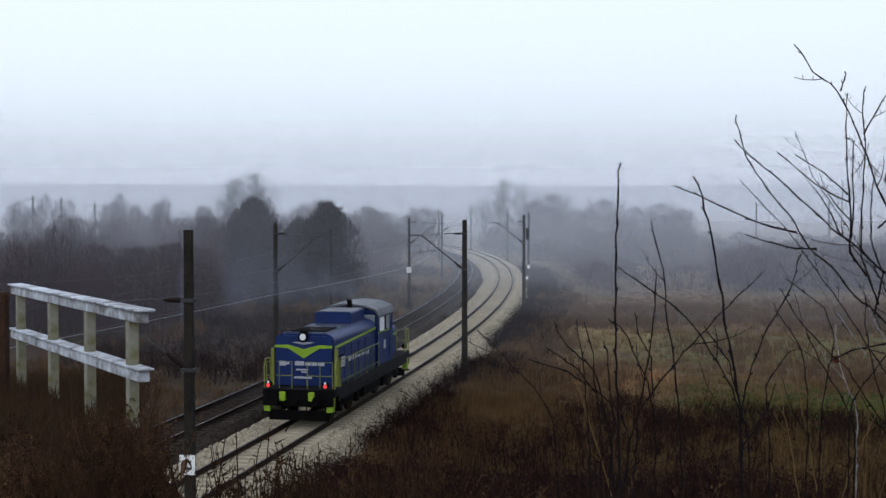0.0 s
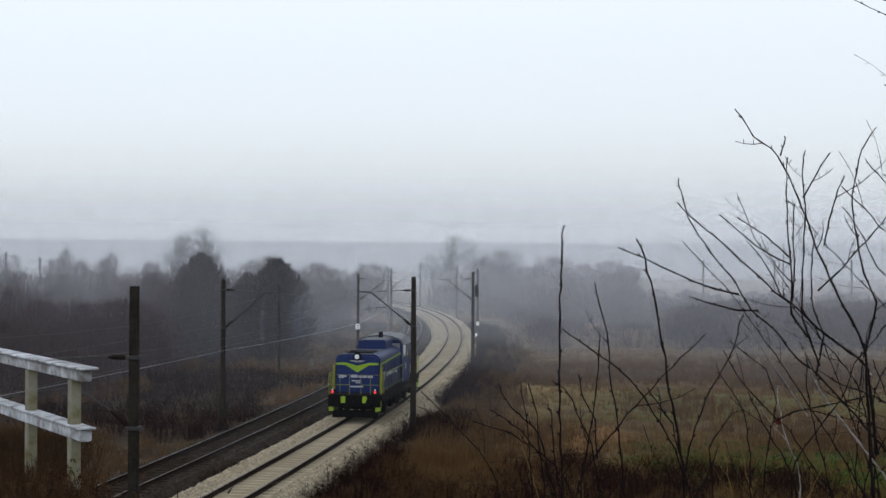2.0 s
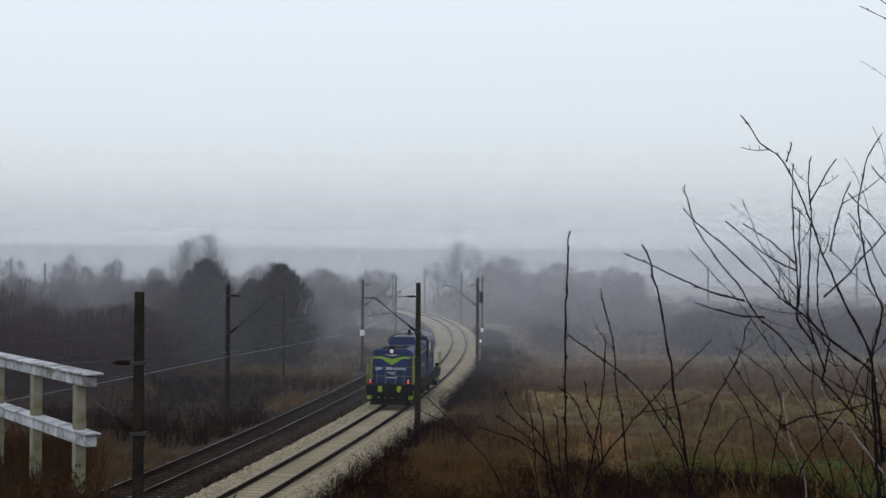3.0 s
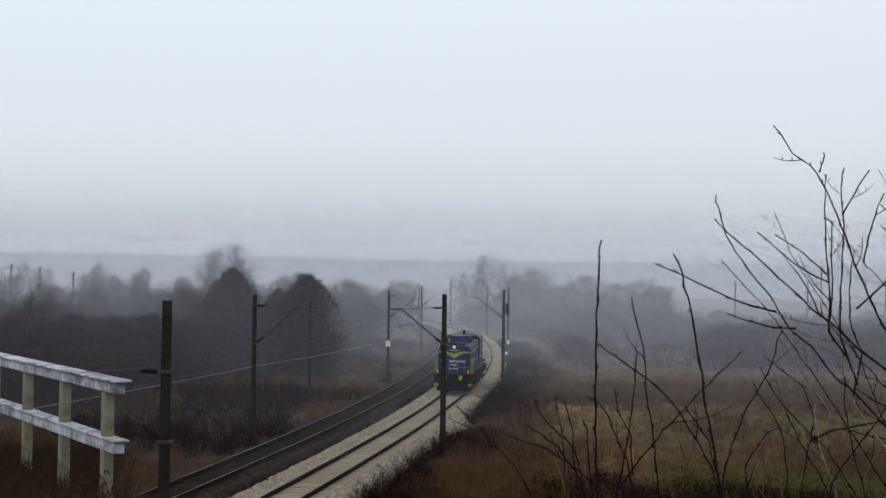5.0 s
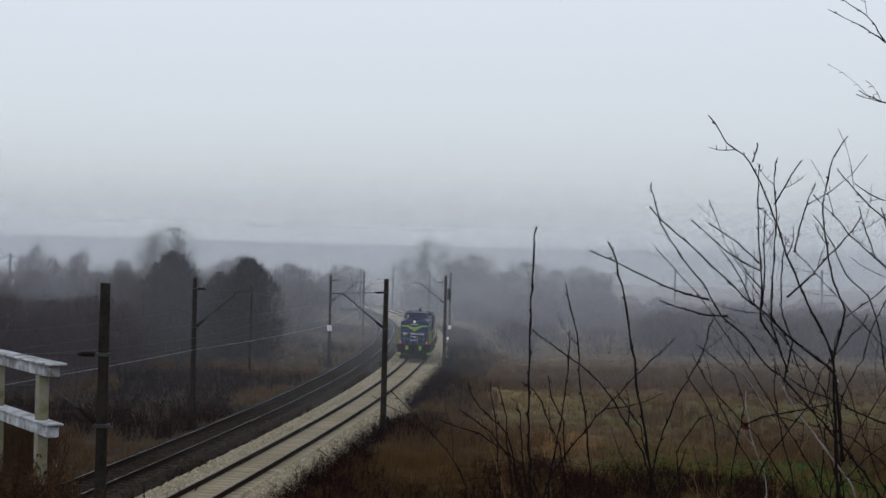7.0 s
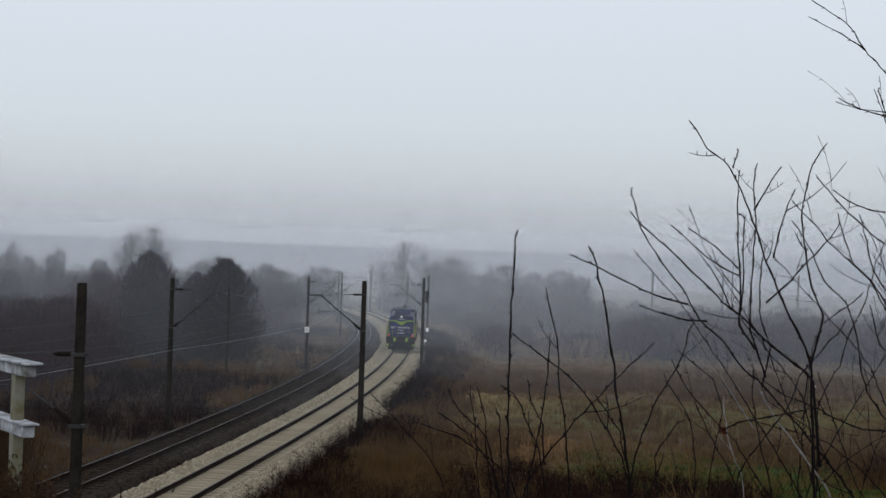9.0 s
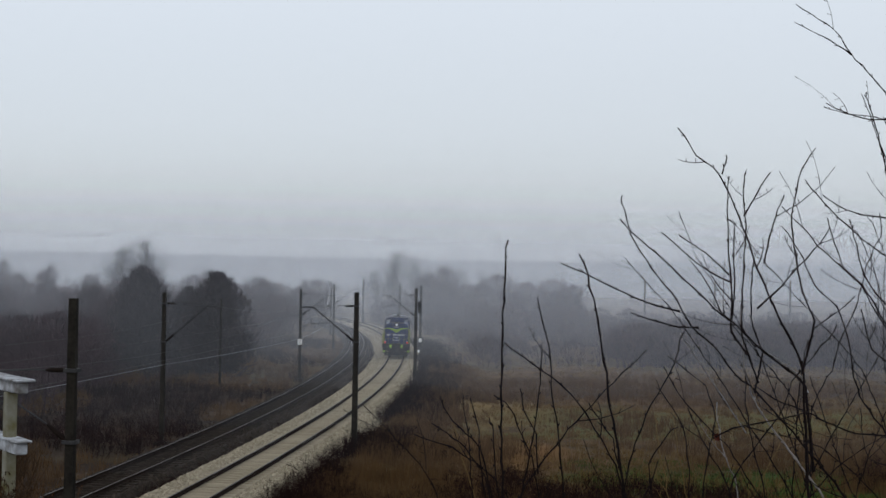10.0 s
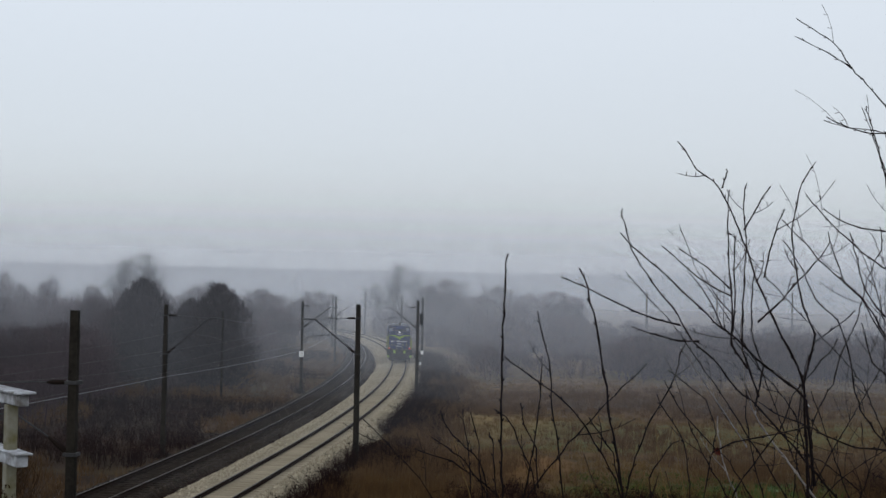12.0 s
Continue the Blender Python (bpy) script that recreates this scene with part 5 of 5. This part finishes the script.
# ---- dead docks with crumpled leaves and seed heads ----
def dock(seed, mat, at, label):
    rng = random.Random(seed)
    t = thing("dock_plant", label, "dead weed", "dead docks on the bank", at=at)
    stalk, heads, leaves = Geo(), Geo(), Geo()
    for k in range(5):
        p = Vector((rng.gauss(0, 0.07), rng.gauss(0, 0.07), -0.08))
        d = Vector((rng.gauss(0, 0.15), rng.gauss(0, 0.15), 1)).normalized()
        tip = p + d * rng.uniform(0.65, 1.0)
        mid = p.lerp(tip, 0.5) + Vector((rng.gauss(0, 0.03), rng.gauss(0, 0.03), 0))
        stalk.tube([p, mid, tip], [0.006, 0.005, 0.002], 5, False)
        for j in range(9):
            q = mid.lerp(tip, rng.uniform(-0.2, 1.0))
            an = rng.random() * 6.283
            e = q + Vector((math.cos(an), math.sin(an), rng.uniform(0.6, 2.0))).normalized() * rng.uniform(0.05, 0.16)
            stalk.sliver(q, e, 0.0026)
            for m in range(15):
                c = q.lerp(e, rng.uniform(0.15, 1.1)) + Vector((rng.gauss(0, 0.011), rng.gauss(0, 0.011), rng.gauss(0, 0.011)))
                heads.sliver(c, c + Vector((rng.gauss(0, 0.012), rng.gauss(0, 0.012), rng.gauss(0, 0.014))), rng.uniform(0.003, 0.007))
        for j in range(6):
            q = p.lerp(mid, rng.uniform(0.2, 1.3))
            an = rng.random() * 6.283
            o = Vector((math.cos(an), math.sin(an), 0))
            c = Vector((-o.y, o.x, 0))
            ln, wd = rng.uniform(0.08, 0.2), rng.uniform(0.015, 0.035)
            b = len(leaves.v)
            for i in range(5):
                f = i / 4
                s = q + o * ln * f * (1 - 0.35 * f) - Vector((0, 0, ln * 1.1 * f * f))
                h = wd * math.sin(0.3 + f * 2.6)
                leaves.v += [tuple(s - c * h), tuple(s + Vector((0, 0, 0.012 + rng.gauss(0, 0.008)))), tuple(s + c * h)]
            leaves.f += [(b + 3 * i + n, b + 3 * i + n + 1, b + 3 * i + n + 4, b + 3 * i + n + 3) for i in range(4) for n in range(2)]
    part("stalk", stalk, mat, t)
    tagged(part("seed_fluff", heads, mat, t), "crumbling seed heads", kind="stuff")
    tagged(part("dead_foliage", leaves, mat, t), "shrivelled hanging leaves", kind="stuff")
    return t


docks = [dock(300 + k, (M_WEED, M_DRYWEED)[k % 2], Matrix.Identity(4), ("dark brown dead dock with seed heads on the bank", "tan dead dock with shrivelled leaves on the bank")[k % 2]) for k in range(6)]
drng = random.Random(41)


def put_dock(k, way, away, slope):
    """way: sideways per metre; slope: how far its top lies under the eye per metre."""
    x, y = way * away, away
    h = EYE - slope * away - gz(x, y)
    m = pose(x, y, gz(x, y), 0, 0, drng.uniform(0, 360)) @ Matrix.Diagonal((min(h, 1.0), min(h, 1.0), h, 1))
    if k < len(docks):
        docks[k].matrix_basis = m
    else:
        c = copy_thing(docks[k % len(docks)], Matrix.Identity(4))
        c.matrix_basis = m


for k in range(64):
    if k < 10:
        put_dock(k, drng.uniform(-0.262, -0.224), drng.uniform(6.8, 8.2), drng.uniform(0.146, 0.185))
    elif k < 40:
        put_dock(k, drng.uniform(-0.36, -0.226), drng.uniform(6.0, 8.4), drng.uniform(0.155, 0.215))
    else:
        put_dock(k, drng.choice((drng.uniform(-0.15, 0.05), drng.uniform(-0.15, 0.4))), drng.uniform(4.9, 6.5), drng.uniform(0.172, 0.225))


# ---- shrubs close to the camera ----
def stem_geo(g, pts, r0, r1, rng, twigs=3, buds=True):
    """A crooked shoot through a few control points, with knots, buds and short side twigs."""
    pts = [Vector(p) for p in pts]
    out = []
    for i in range(len(pts) - 1):
        p0, p1, p2, p3 = pts[max(i - 1, 0)], pts[i], pts[i + 1], pts[min(i + 2, len(pts) - 1)]
        n = max(3, int((p2 - p1).length / 0.035))
        for k in range(n):
            u = k / n
            q = 0.5 * ((2 * p1) + (p2 - p0) * u + (2 * p0 - 5 * p1 + 4 * p2 - p3) * u * u + (3 * p1 - p0 - 3 * p2 + p3) * u ** 3)
            out.append(q.lerp(p1.lerp(p2, u), 0.65))
    out.append(pts[-1])
    n = len(out)
    path, rad = [], []
    for i, q in enumerate(out):
        f = i / (n - 1)
        j = 0.0018 * (0.5 + f)
        path.append(q + Vector((rng.gauss(0, j), rng.gauss(0, j), rng.gauss(0, j * 0.5))))
        rad.append(0.62 * (r0 + (r1 - r0) * f ** 0.6) * (1.35 if i % 3 == 0 else 1.0) * rng.uniform(0.92, 1.1))
    g.tube(path, rad, 6)
    for i in range(2, n - 1, 2):
        f = i / (n - 1)
        d = (path[i + 1] - path[i - 1]).normalized()
        side = d.cross(Vector((0, 1, 0))).normalized() * rng.choice((-1, 1)) + Vector((0, rng.gauss(0, 0.5), 0))
        if buds:
            b = path[i]
            g.tube([b, b + (d + side * 0.9).normalized() * 0.007, b + (d + side * 0.6).normalized() * 0.014], [rad[i] * 0.9, rad[i] * 1.0, 0.0008], 5, False)
    for k in range(twigs):
        i = rng.randrange(int(n * 0.35), n - 2)
        d = (path[i + 1] - path[i - 1]).normalized()
        side = d.cross(Vector((0, 1, 0))).normalized() * rng.choice((-1, 1)) + Vector((0, rng.gauss(0, 0.6), 0))
        ln = rng.uniform(0.08, 0.27)
        e = (d + side * rng.uniform(0.5, 0.9)).normalized()
        tp = [path[i], path[i] + e * ln * 0.35, path[i] + (e + d * 0.15).normalized() * ln * 0.7, path[i] + (e + d * 0.35).normalized() * ln]
        g.tube(tp, [rad[i] * 0.62, rad[i] * 0.55, rad[i] * 0.4, 0.0012], 5)
        for m in (1, 2):
            g.tube([tp[m], tp[m] + (e - side * 0.9).normalized() * 0.02], [rad[i] * 0.6, 0.001], 5, False)
    return path


def shrub(label, mat, stems, seed, cat="shrub"):
    rng = random.Random(seed)
    t = thing("shrub", label, cat, "bare shrubs on the bank")
    for r0, r1, pts, twigs in stems:
        g = Geo()
        stem_geo(g, pts, r0, r1, rng, twigs)
        part("shoot", g, mat, t)
    return t


def rooted(x, y, *pts):
    return [(x, y, gz(x, y) - 0.06), *pts]


shrub("thin dark upright shoots with buds on the bank", M_STEM, [
    (0.0105, 0.004, rooted(0.60, 4.2, (0.55, 4.2, 7.79), (0.54, 4.2, 8.28), (0.555, 4.2, 8.63)), 0),
    (0.009, 0.003, rooted(0.80, 4.3, (0.77, 4.3, 7.78), (0.73, 4.3, 8.11), (0.71, 4.3, 8.28), (0.67, 4.3, 8.44)), 1),
    (0.009, 0.003, rooted(0.55, 4.1, (0.60, 4.1, 7.81), (0.64, 4.1, 8.06), (0.66, 4.1, 8.28)), 1),
    (0.009, 0.003, rooted(0.48, 4.5, (0.65, 4.5, 7.74), (0.82, 4.5, 7.98), (0.95, 4.5, 8.12), (1.09, 4.5, 8.26)), 1),
    (0.007, 0.0025, rooted(0.50, 4.25, (0.46, 4.25, 7.8), (0.44, 4.25, 8.0), (0.415, 4.25, 8.12)), 2),
    (0.006, 0.0025, rooted(0.42, 4.4, (0.36, 4.4, 7.75), (0.22, 4.4, 7.95), (0.10, 4.4, 8.07)), 2),
], 201)
shrub("forked dark shoots with swollen knots on the bank", M_STEM, [
    (0.014, 0.004, rooted(0.99, 4.3, (0.97, 4.3, 7.78), (0.93, 4.3, 8.04), (0.89, 4.3, 8.27), (0.86, 4.3, 8.44), (0.81, 4.3, 8.59)), 1),
    (0.008, 0.003, rooted(0.99, 4.3, (0.97, 4.3, 7.80), (0.84, 4.3, 8.06), (0.76, 4.3, 8.15), (0.56, 4.3, 8.29)), 1),
    (0.009, 0.003, rooted(0.99, 4.3, (0.97, 4.3, 7.80), (1.04, 4.3, 8.05), (1.12, 4.3, 8.19), (1.17, 4.3, 8.34)), 2),
    (0.007, 0.0025, rooted(1.2, 4.4, (1.22, 4.4, 7.8), (1.20, 4.4, 8.0), (1.10, 4.4, 8.16)), 2),
    (0.007, 0.0025, rooted(1.26, 4.5, (1.30, 4.5, 7.8), (1.34, 4.5, 8.02), (1.30, 4.5, 8.14), (1.17, 4.5, 8.24)), 2),
], 202)
def flat_shrub(label, mat, away, seed, stems, cat="shrub"):
    """A shrub that spreads across the view; each shoot: thickness, side twigs, and its bends as (x, z)."""
    rng = random.Random(seed)
    t = thing("shrub", label, cat, "bare shrubs on the bank")
    for r, twigs, *bends in stems:
        y = away + rng.gauss(0, 0.02)
        pts = [(x + 0.008, y + rng.gauss(0, 0.012), z) for x, z in bends]
        if bends[0][1] < 7.75:
            pts.insert(0, (bends[0][0], y, gz(bends[0][0], y) - 0.06))
        g = Geo()
        stem_geo(g, pts, r * 0.8, 0.003, rng, twigs)
        part("shoot", g, mat, t)
    return t


flat_shrub("bare shrub with long crossing dark branches on the bank", M_STEM, 4.6, 203, (
    (0.022, 2, (1.73, 7.64), (1.71, 7.82), (1.7, 8.03), (1.69, 8.21), (1.61, 8.35), (1.55, 8.49), (1.5, 8.59), (1.45, 8.74), (1.37, 8.89), (1.29, 8.96), (1.22, 9.06)),
    (0.006, 1, (1.52, 8.57), (1.54, 8.66), (1.56, 8.74), (1.6, 8.82)),
    (0.006, 1, (1.45, 8.74), (1.5, 8.83), (1.55, 8.9)),
    (0.006, 0, (1.37, 8.89), (1.38, 8.93), (1.39, 8.96)),
    (0.008, 1, (1.7, 8.17), (1.73, 8.27), (1.74, 8.37), (1.69, 8.47), (1.67, 8.6), (1.66, 8.76), (1.69, 8.92), (1.74, 9.0)),
    (0.007, 2, (1.51, 8.41), (1.57, 8.47), (1.64, 8.54), (1.71, 8.62), (1.78, 8.71)),
))
flat_shrub("bare shrub with branches arching over the meadow", M_STEM, 4.8, 213, (
    (0.014, 2, (1.98, 7.58), (1.89, 7.75), (1.72, 7.94), (1.57, 8.1), (1.5, 8.15), (1.41, 8.26), (1.33, 8.33), (1.27, 8.43), (1.17, 8.55), (1.09, 8.67), (1.06, 8.77), (1.05, 8.82)),
    (0.013, 2, (1.81, 7.79), (1.77, 8.11), (1.71, 8.17), (1.59, 8.26), (1.5, 8.34), (1.42, 8.4), (1.3, 8.51), (1.19, 8.61), (1.12, 8.66), (1.05, 8.73)),
    (0.007, 0, (1.28, 8.39), (1.19, 8.41), (1.11, 8.44), (1.01, 8.48), (0.91, 8.53), (0.83, 8.56)),
    (0.007, 0, (1.35, 8.33), (1.28, 8.33), (1.19, 8.35), (1.1, 8.38)),
))
flat_shrub("fine dark birch twigs above the bank", M_STEM, 5.0, 205, (
    (0.008, 1, (1.64, 8.11), (1.57, 8.29), (1.57, 8.47), (1.58, 8.6), (1.58, 8.73), (1.57, 8.87), (1.58, 8.94)),
    (0.009, 1, (1.59, 8.22), (1.53, 8.31), (1.53, 8.47), (1.52, 8.62), (1.51, 8.78), (1.5, 8.91)),
    (0.006, 0, (1.53, 8.5), (1.46, 8.53), (1.36, 8.6), (1.26, 8.69)),
    (0.006, 0, (1.52, 8.53), (1.43, 8.61), (1.32, 8.68)),
    (0.007, 1, (1.63, 8.07), (1.66, 8.23), (1.62, 8.33), (1.61, 8.47), (1.61, 8.56), (1.64, 8.63)),
    (0.006, 1, (1.56, 8.36), (1.56, 8.51), (1.55, 8.64), (1.56, 8.73), (1.52, 8.75)),
))
flat_shrub("young birch with a pale stem leaning over the bank", M_BIRCH, 5.0, 204, (
    (0.019, 0, (1.93, 7.61), (1.85, 7.75), (1.77, 7.85), (1.66, 7.99), (1.62, 8.07), (1.59, 8.16), (1.58, 8.29), (1.57, 8.42)),
    (0.009, 0, (1.85, 8.07), (1.83, 8.13), (1.76, 8.18), (1.67, 8.24)),
    (0.006, 1, (1.58, 7.67), (1.54, 7.78), (1.51, 7.89), (1.49, 8.03)),
    (0.005, 0, (1.61, 7.91), (1.52, 8.04), (1.42, 8.18), (1.34, 8.3)),
), "young tree")
flat_shrub("bare shrub of thin arching twigs on the bank", M_STEM, 5.4, 214, (
    (0.017, 3, (2.53, 7.61), (2.34, 7.86), (2.22, 8.03), (2.19, 8.11), (2.16, 8.28), (2.12, 8.4), (2.02, 8.49), (1.97, 8.61), (1.87, 8.74)),
    (0.007, 1, (2.42, 8.57), (2.34, 8.62), (2.22, 8.69), (2.12, 8.78), (2.02, 8.88), (1.96, 8.94)),
    (0.007, 1, (2.44, 8.76), (2.34, 8.79), (2.23, 8.8), (2.14, 8.83), (2.06, 8.88)),
    (0.008, 2, (2.42, 8.23), (2.34, 8.35), (2.24, 8.5), (2.14, 8.58), (2.05, 8.66), (1.97, 8.74), (1.88, 8.83)),
    (0.008, 2, (2.03, 7.66), (2.03, 7.97), (2.12, 8.13), (2.16, 8.28), (2.21, 8.4), (2.24, 8.5), (2.28, 8.62), (2.33, 8.71), (2.32, 8.81)),
))
flat_shrub("bare shrub of tangled upright twigs on the bank", M_STEM, 5.2, 215, (
    (0.007, 1, (2.33, 8.36), (2.22, 8.47), (2.16, 8.57), (2.14, 8.66), (2.11, 8.77)),
    (0.007, 2, (1.86, 7.68), (1.88, 8.05), (1.9, 8.22), (1.95, 8.32), (2.04, 8.39), (2.11, 8.45)),
    (0.008, 2, (2.36, 8.13), (2.26, 8.17), (2.18, 8.24), (2.15, 8.33), (2.13, 8.4)),
    (0.007, 2, (2.33, 8.2), (2.21, 8.38), (2.14, 8.5), (2.07, 8.56), (2.03, 8.66), (1.99, 8.77)),
    (0.007, 2, (2.17, 7.51), (2.1, 7.68), (2.05, 7.8), (1.99, 7.96), (1.93, 8.12)),
    (0.008, 1, (2.42, 9.04), (2.32, 9.18), (2.18, 9.18), (2.08, 9.2), (1.99, 9.24)),
    (0.008, 1, (2.42, 8.62), (2.33, 8.8), (2.25, 8.96), (2.2, 9.15), (2.17, 9.23), (2.15, 9.29)),
))
tangle = flat_shrub("low tangle of thin crossing twigs on the bank", M_STEM, 4.7, 216, (
    (0.008, 1, (2.22, 7.87), (2.04, 7.94), (1.92, 7.95), (1.81, 7.99), (1.74, 8.03), (1.64, 8.06), (1.55, 8.12)),
    (0.006, 1, (1.38, 7.93), (1.45, 7.97), (1.55, 7.99), (1.68, 8.02), (1.73, 8.03)),
    (0.008, 2, (1.62, 7.62), (1.53, 7.76), (1.45, 7.89), (1.34, 7.99), (1.26, 8.09), (1.2, 8.19)),
    (0.008, 1, (1.58, 7.66), (1.51, 7.93), (1.49, 8.06), (1.49, 8.16)),
    (0.007, 2, (1.45, 7.73), (1.53, 7.89), (1.62, 8.02), (1.68, 8.14), (1.78, 8.27), (1.83, 8.35)),
    (0.009, 1, (1.47, 7.66), (1.42, 7.79), (1.34, 7.93), (1.29, 8.04)),
    (0.009, 1, (1.16, 7.62), (1.15, 7.83), (1.21, 7.94), (1.25, 7.97)),
))
flat_shrub("low dark budding shoots along the crest of the bank", M_STEM, 4.3, 208, (
    (0.009, 2, (0.54, 7.68), (0.51, 7.82), (0.48, 7.94), (0.43, 7.99), (0.37, 8.05), (0.34, 8.11)),
    (0.009, 0, (0.56, 7.68), (0.53, 7.84), (0.52, 8.0), (0.51, 8.04)),
    (0.008, 1, (0.53, 7.68), (0.5, 7.84), (0.43, 7.94), (0.37, 7.99), (0.32, 8.02)),
    (0.006, 0, (0.51, 7.71), (0.49, 7.86), (0.48, 7.99), (0.45, 8.1)),
    (0.006, 1, (0.68, 7.73), (0.64, 7.92), (0.61, 7.99), (0.57, 8.08), (0.52, 8.12)),
    (0.005, 0, (0.67, 7.86), (0.66, 7.99), (0.62, 8.07), (0.6, 8.14)),
    (0.006, 0, (0.59, 7.73), (0.53, 7.84), (0.39, 7.94), (0.26, 7.98)),
    (0.008, 0, (0.98, 7.68), (0.95, 7.82), (0.91, 7.98), (0.83, 8.1)),
))
shrub("taller bare shrub with arching twigs beside the bank", M_STEM, [
    (0.014, 0.003, rooted(3.0, 5.5, (2.95, 5.5, 8.0), (2.71, 5.5, 8.77), (2.37, 5.5, 9.34), (2.22, 5.5, 9.5), (2.14, 5.5, 9.61), (1.97, 5.5, 9.71)), 3),
    (0.009, 0.0025, [(2.9, 5.5, 8.1), (2.6, 5.5, 8.4), (2.46, 5.5, 8.57), (2.37, 5.5, 9.06), (2.27, 5.5, 9.33)], 4),
    (0.008, 0.0025, [(2.75, 5.5, 8.6), (2.5, 5.5, 8.95), (2.37, 5.5, 9.22), (2.2, 5.5, 9.24), (2.1, 5.5, 9.27)], 1),
    (0.006, 0.002, [(2.22, 5.5, 9.5), (2.12, 5.5, 9.56), (1.97, 5.5, 9.63)], 0),
], 206)
rng = random.Random(77)
fine = []
for k in range(16):
    x0, y0 = rng.uniform(1.9, 3.0), rng.uniform(4.9, 6.2)
    lean = rng.choice((-1, -1, 1)) * rng.uniform(0.15, 0.9)
    z1 = rng.uniform(8.0, 8.85)
    fine.append((rng.uniform(0.006, 0.010), 0.002, rooted(x0, y0, (x0 + lean * 0.25, y0, 7.5), (x0 + lean * 0.6 + rng.gauss(0, 0.06), y0, 0.5 * (7.5 + z1)), (x0 + lean, y0, z1 - 0.2), (x0 + lean * 1.2 + rng.gauss(0, 0.05), y0, z1)), 7))
shrub("dense bare shrub of fine crossing twigs on the bank", M_STEM, fine, 207)
fine = []
for k in range(5):
    x0, y0 = rng.uniform(0.2, 1.9), rng.uniform(4.6, 5.6)
    lean = rng.gauss(0, 0.25)
    z1 = rng.uniform(7.7, 8.0)
    fine.append((rng.uniform(0.006, 0.008), 0.002, rooted(x0, y0, (x0 + lean * 0.5, y0, 7.3), (x0 + lean, y0, z1)), 2))
shrub("pale dry stalks among the dark shoots on the bank", M_STRAW, fine, 209)
leaf = Geo()
leaf.v = [(0, 0, 0), (0.014, 0.006, -0.012), (0.010, 0, -0.036), (-0.012, -0.006, -0.03), (-0.014, 0.004, -0.010), (0, 0.014, -0.02)]
leaf.f = [(0, 1, 5), (1, 2, 5), (2, 3, 5), (3, 4, 5), (4, 0, 5)]
lf = part("leaf", leaf, M_LEAF, tangle, "single curled dead red leaf")
lf.matrix_basis = pose(1.4, 4.68, 7.95) @ Matrix.Scale(0.85, 4)


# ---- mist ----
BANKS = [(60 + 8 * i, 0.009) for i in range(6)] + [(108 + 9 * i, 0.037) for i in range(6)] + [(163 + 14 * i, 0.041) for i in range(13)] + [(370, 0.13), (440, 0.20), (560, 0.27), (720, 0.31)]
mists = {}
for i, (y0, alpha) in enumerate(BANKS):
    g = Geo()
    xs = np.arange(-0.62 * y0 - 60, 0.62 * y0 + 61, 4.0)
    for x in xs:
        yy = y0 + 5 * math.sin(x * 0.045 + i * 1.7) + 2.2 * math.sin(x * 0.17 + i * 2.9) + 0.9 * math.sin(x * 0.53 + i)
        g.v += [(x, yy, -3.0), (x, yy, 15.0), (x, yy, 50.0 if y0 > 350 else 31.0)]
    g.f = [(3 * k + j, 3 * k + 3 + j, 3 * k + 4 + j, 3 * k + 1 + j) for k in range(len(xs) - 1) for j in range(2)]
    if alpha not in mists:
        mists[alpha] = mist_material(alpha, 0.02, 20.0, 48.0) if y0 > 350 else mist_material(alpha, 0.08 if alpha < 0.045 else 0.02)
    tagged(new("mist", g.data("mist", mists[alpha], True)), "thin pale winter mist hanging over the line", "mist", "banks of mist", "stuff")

track("near railway track of rusty rails on pale concrete sleepers", 0.0, M_SLEEPER, True)
track("far railway track of rusty rails on dark sleepers", -GAP, M_SLEEPER_OLD, False)


# ---- what moves ----
def loco_s(t):
    """Middle of the locomotive along the line."""
    return 24.2 + 6.7 + 9.75 * t - 0.137 * t * t


def motions():
    rows = []
    for i in range(25):
        t = i * 0.5
        x, y, a = line(loco_s(t))
        rows.append((t, pose(x, y, 0.0, 0, 0, math.degrees(a))))
    walk(loco, rows)
    for w, yc in WHEELS:
        spin = []
        for k in range(0, 361, 2):
            t = k / 30
            spin.append((t, pose(0, yc, 0.55, -math.degrees((loco_s(t) - loco_s(0)) / 0.55) % 360)))
        walk(w, spin)


motions()
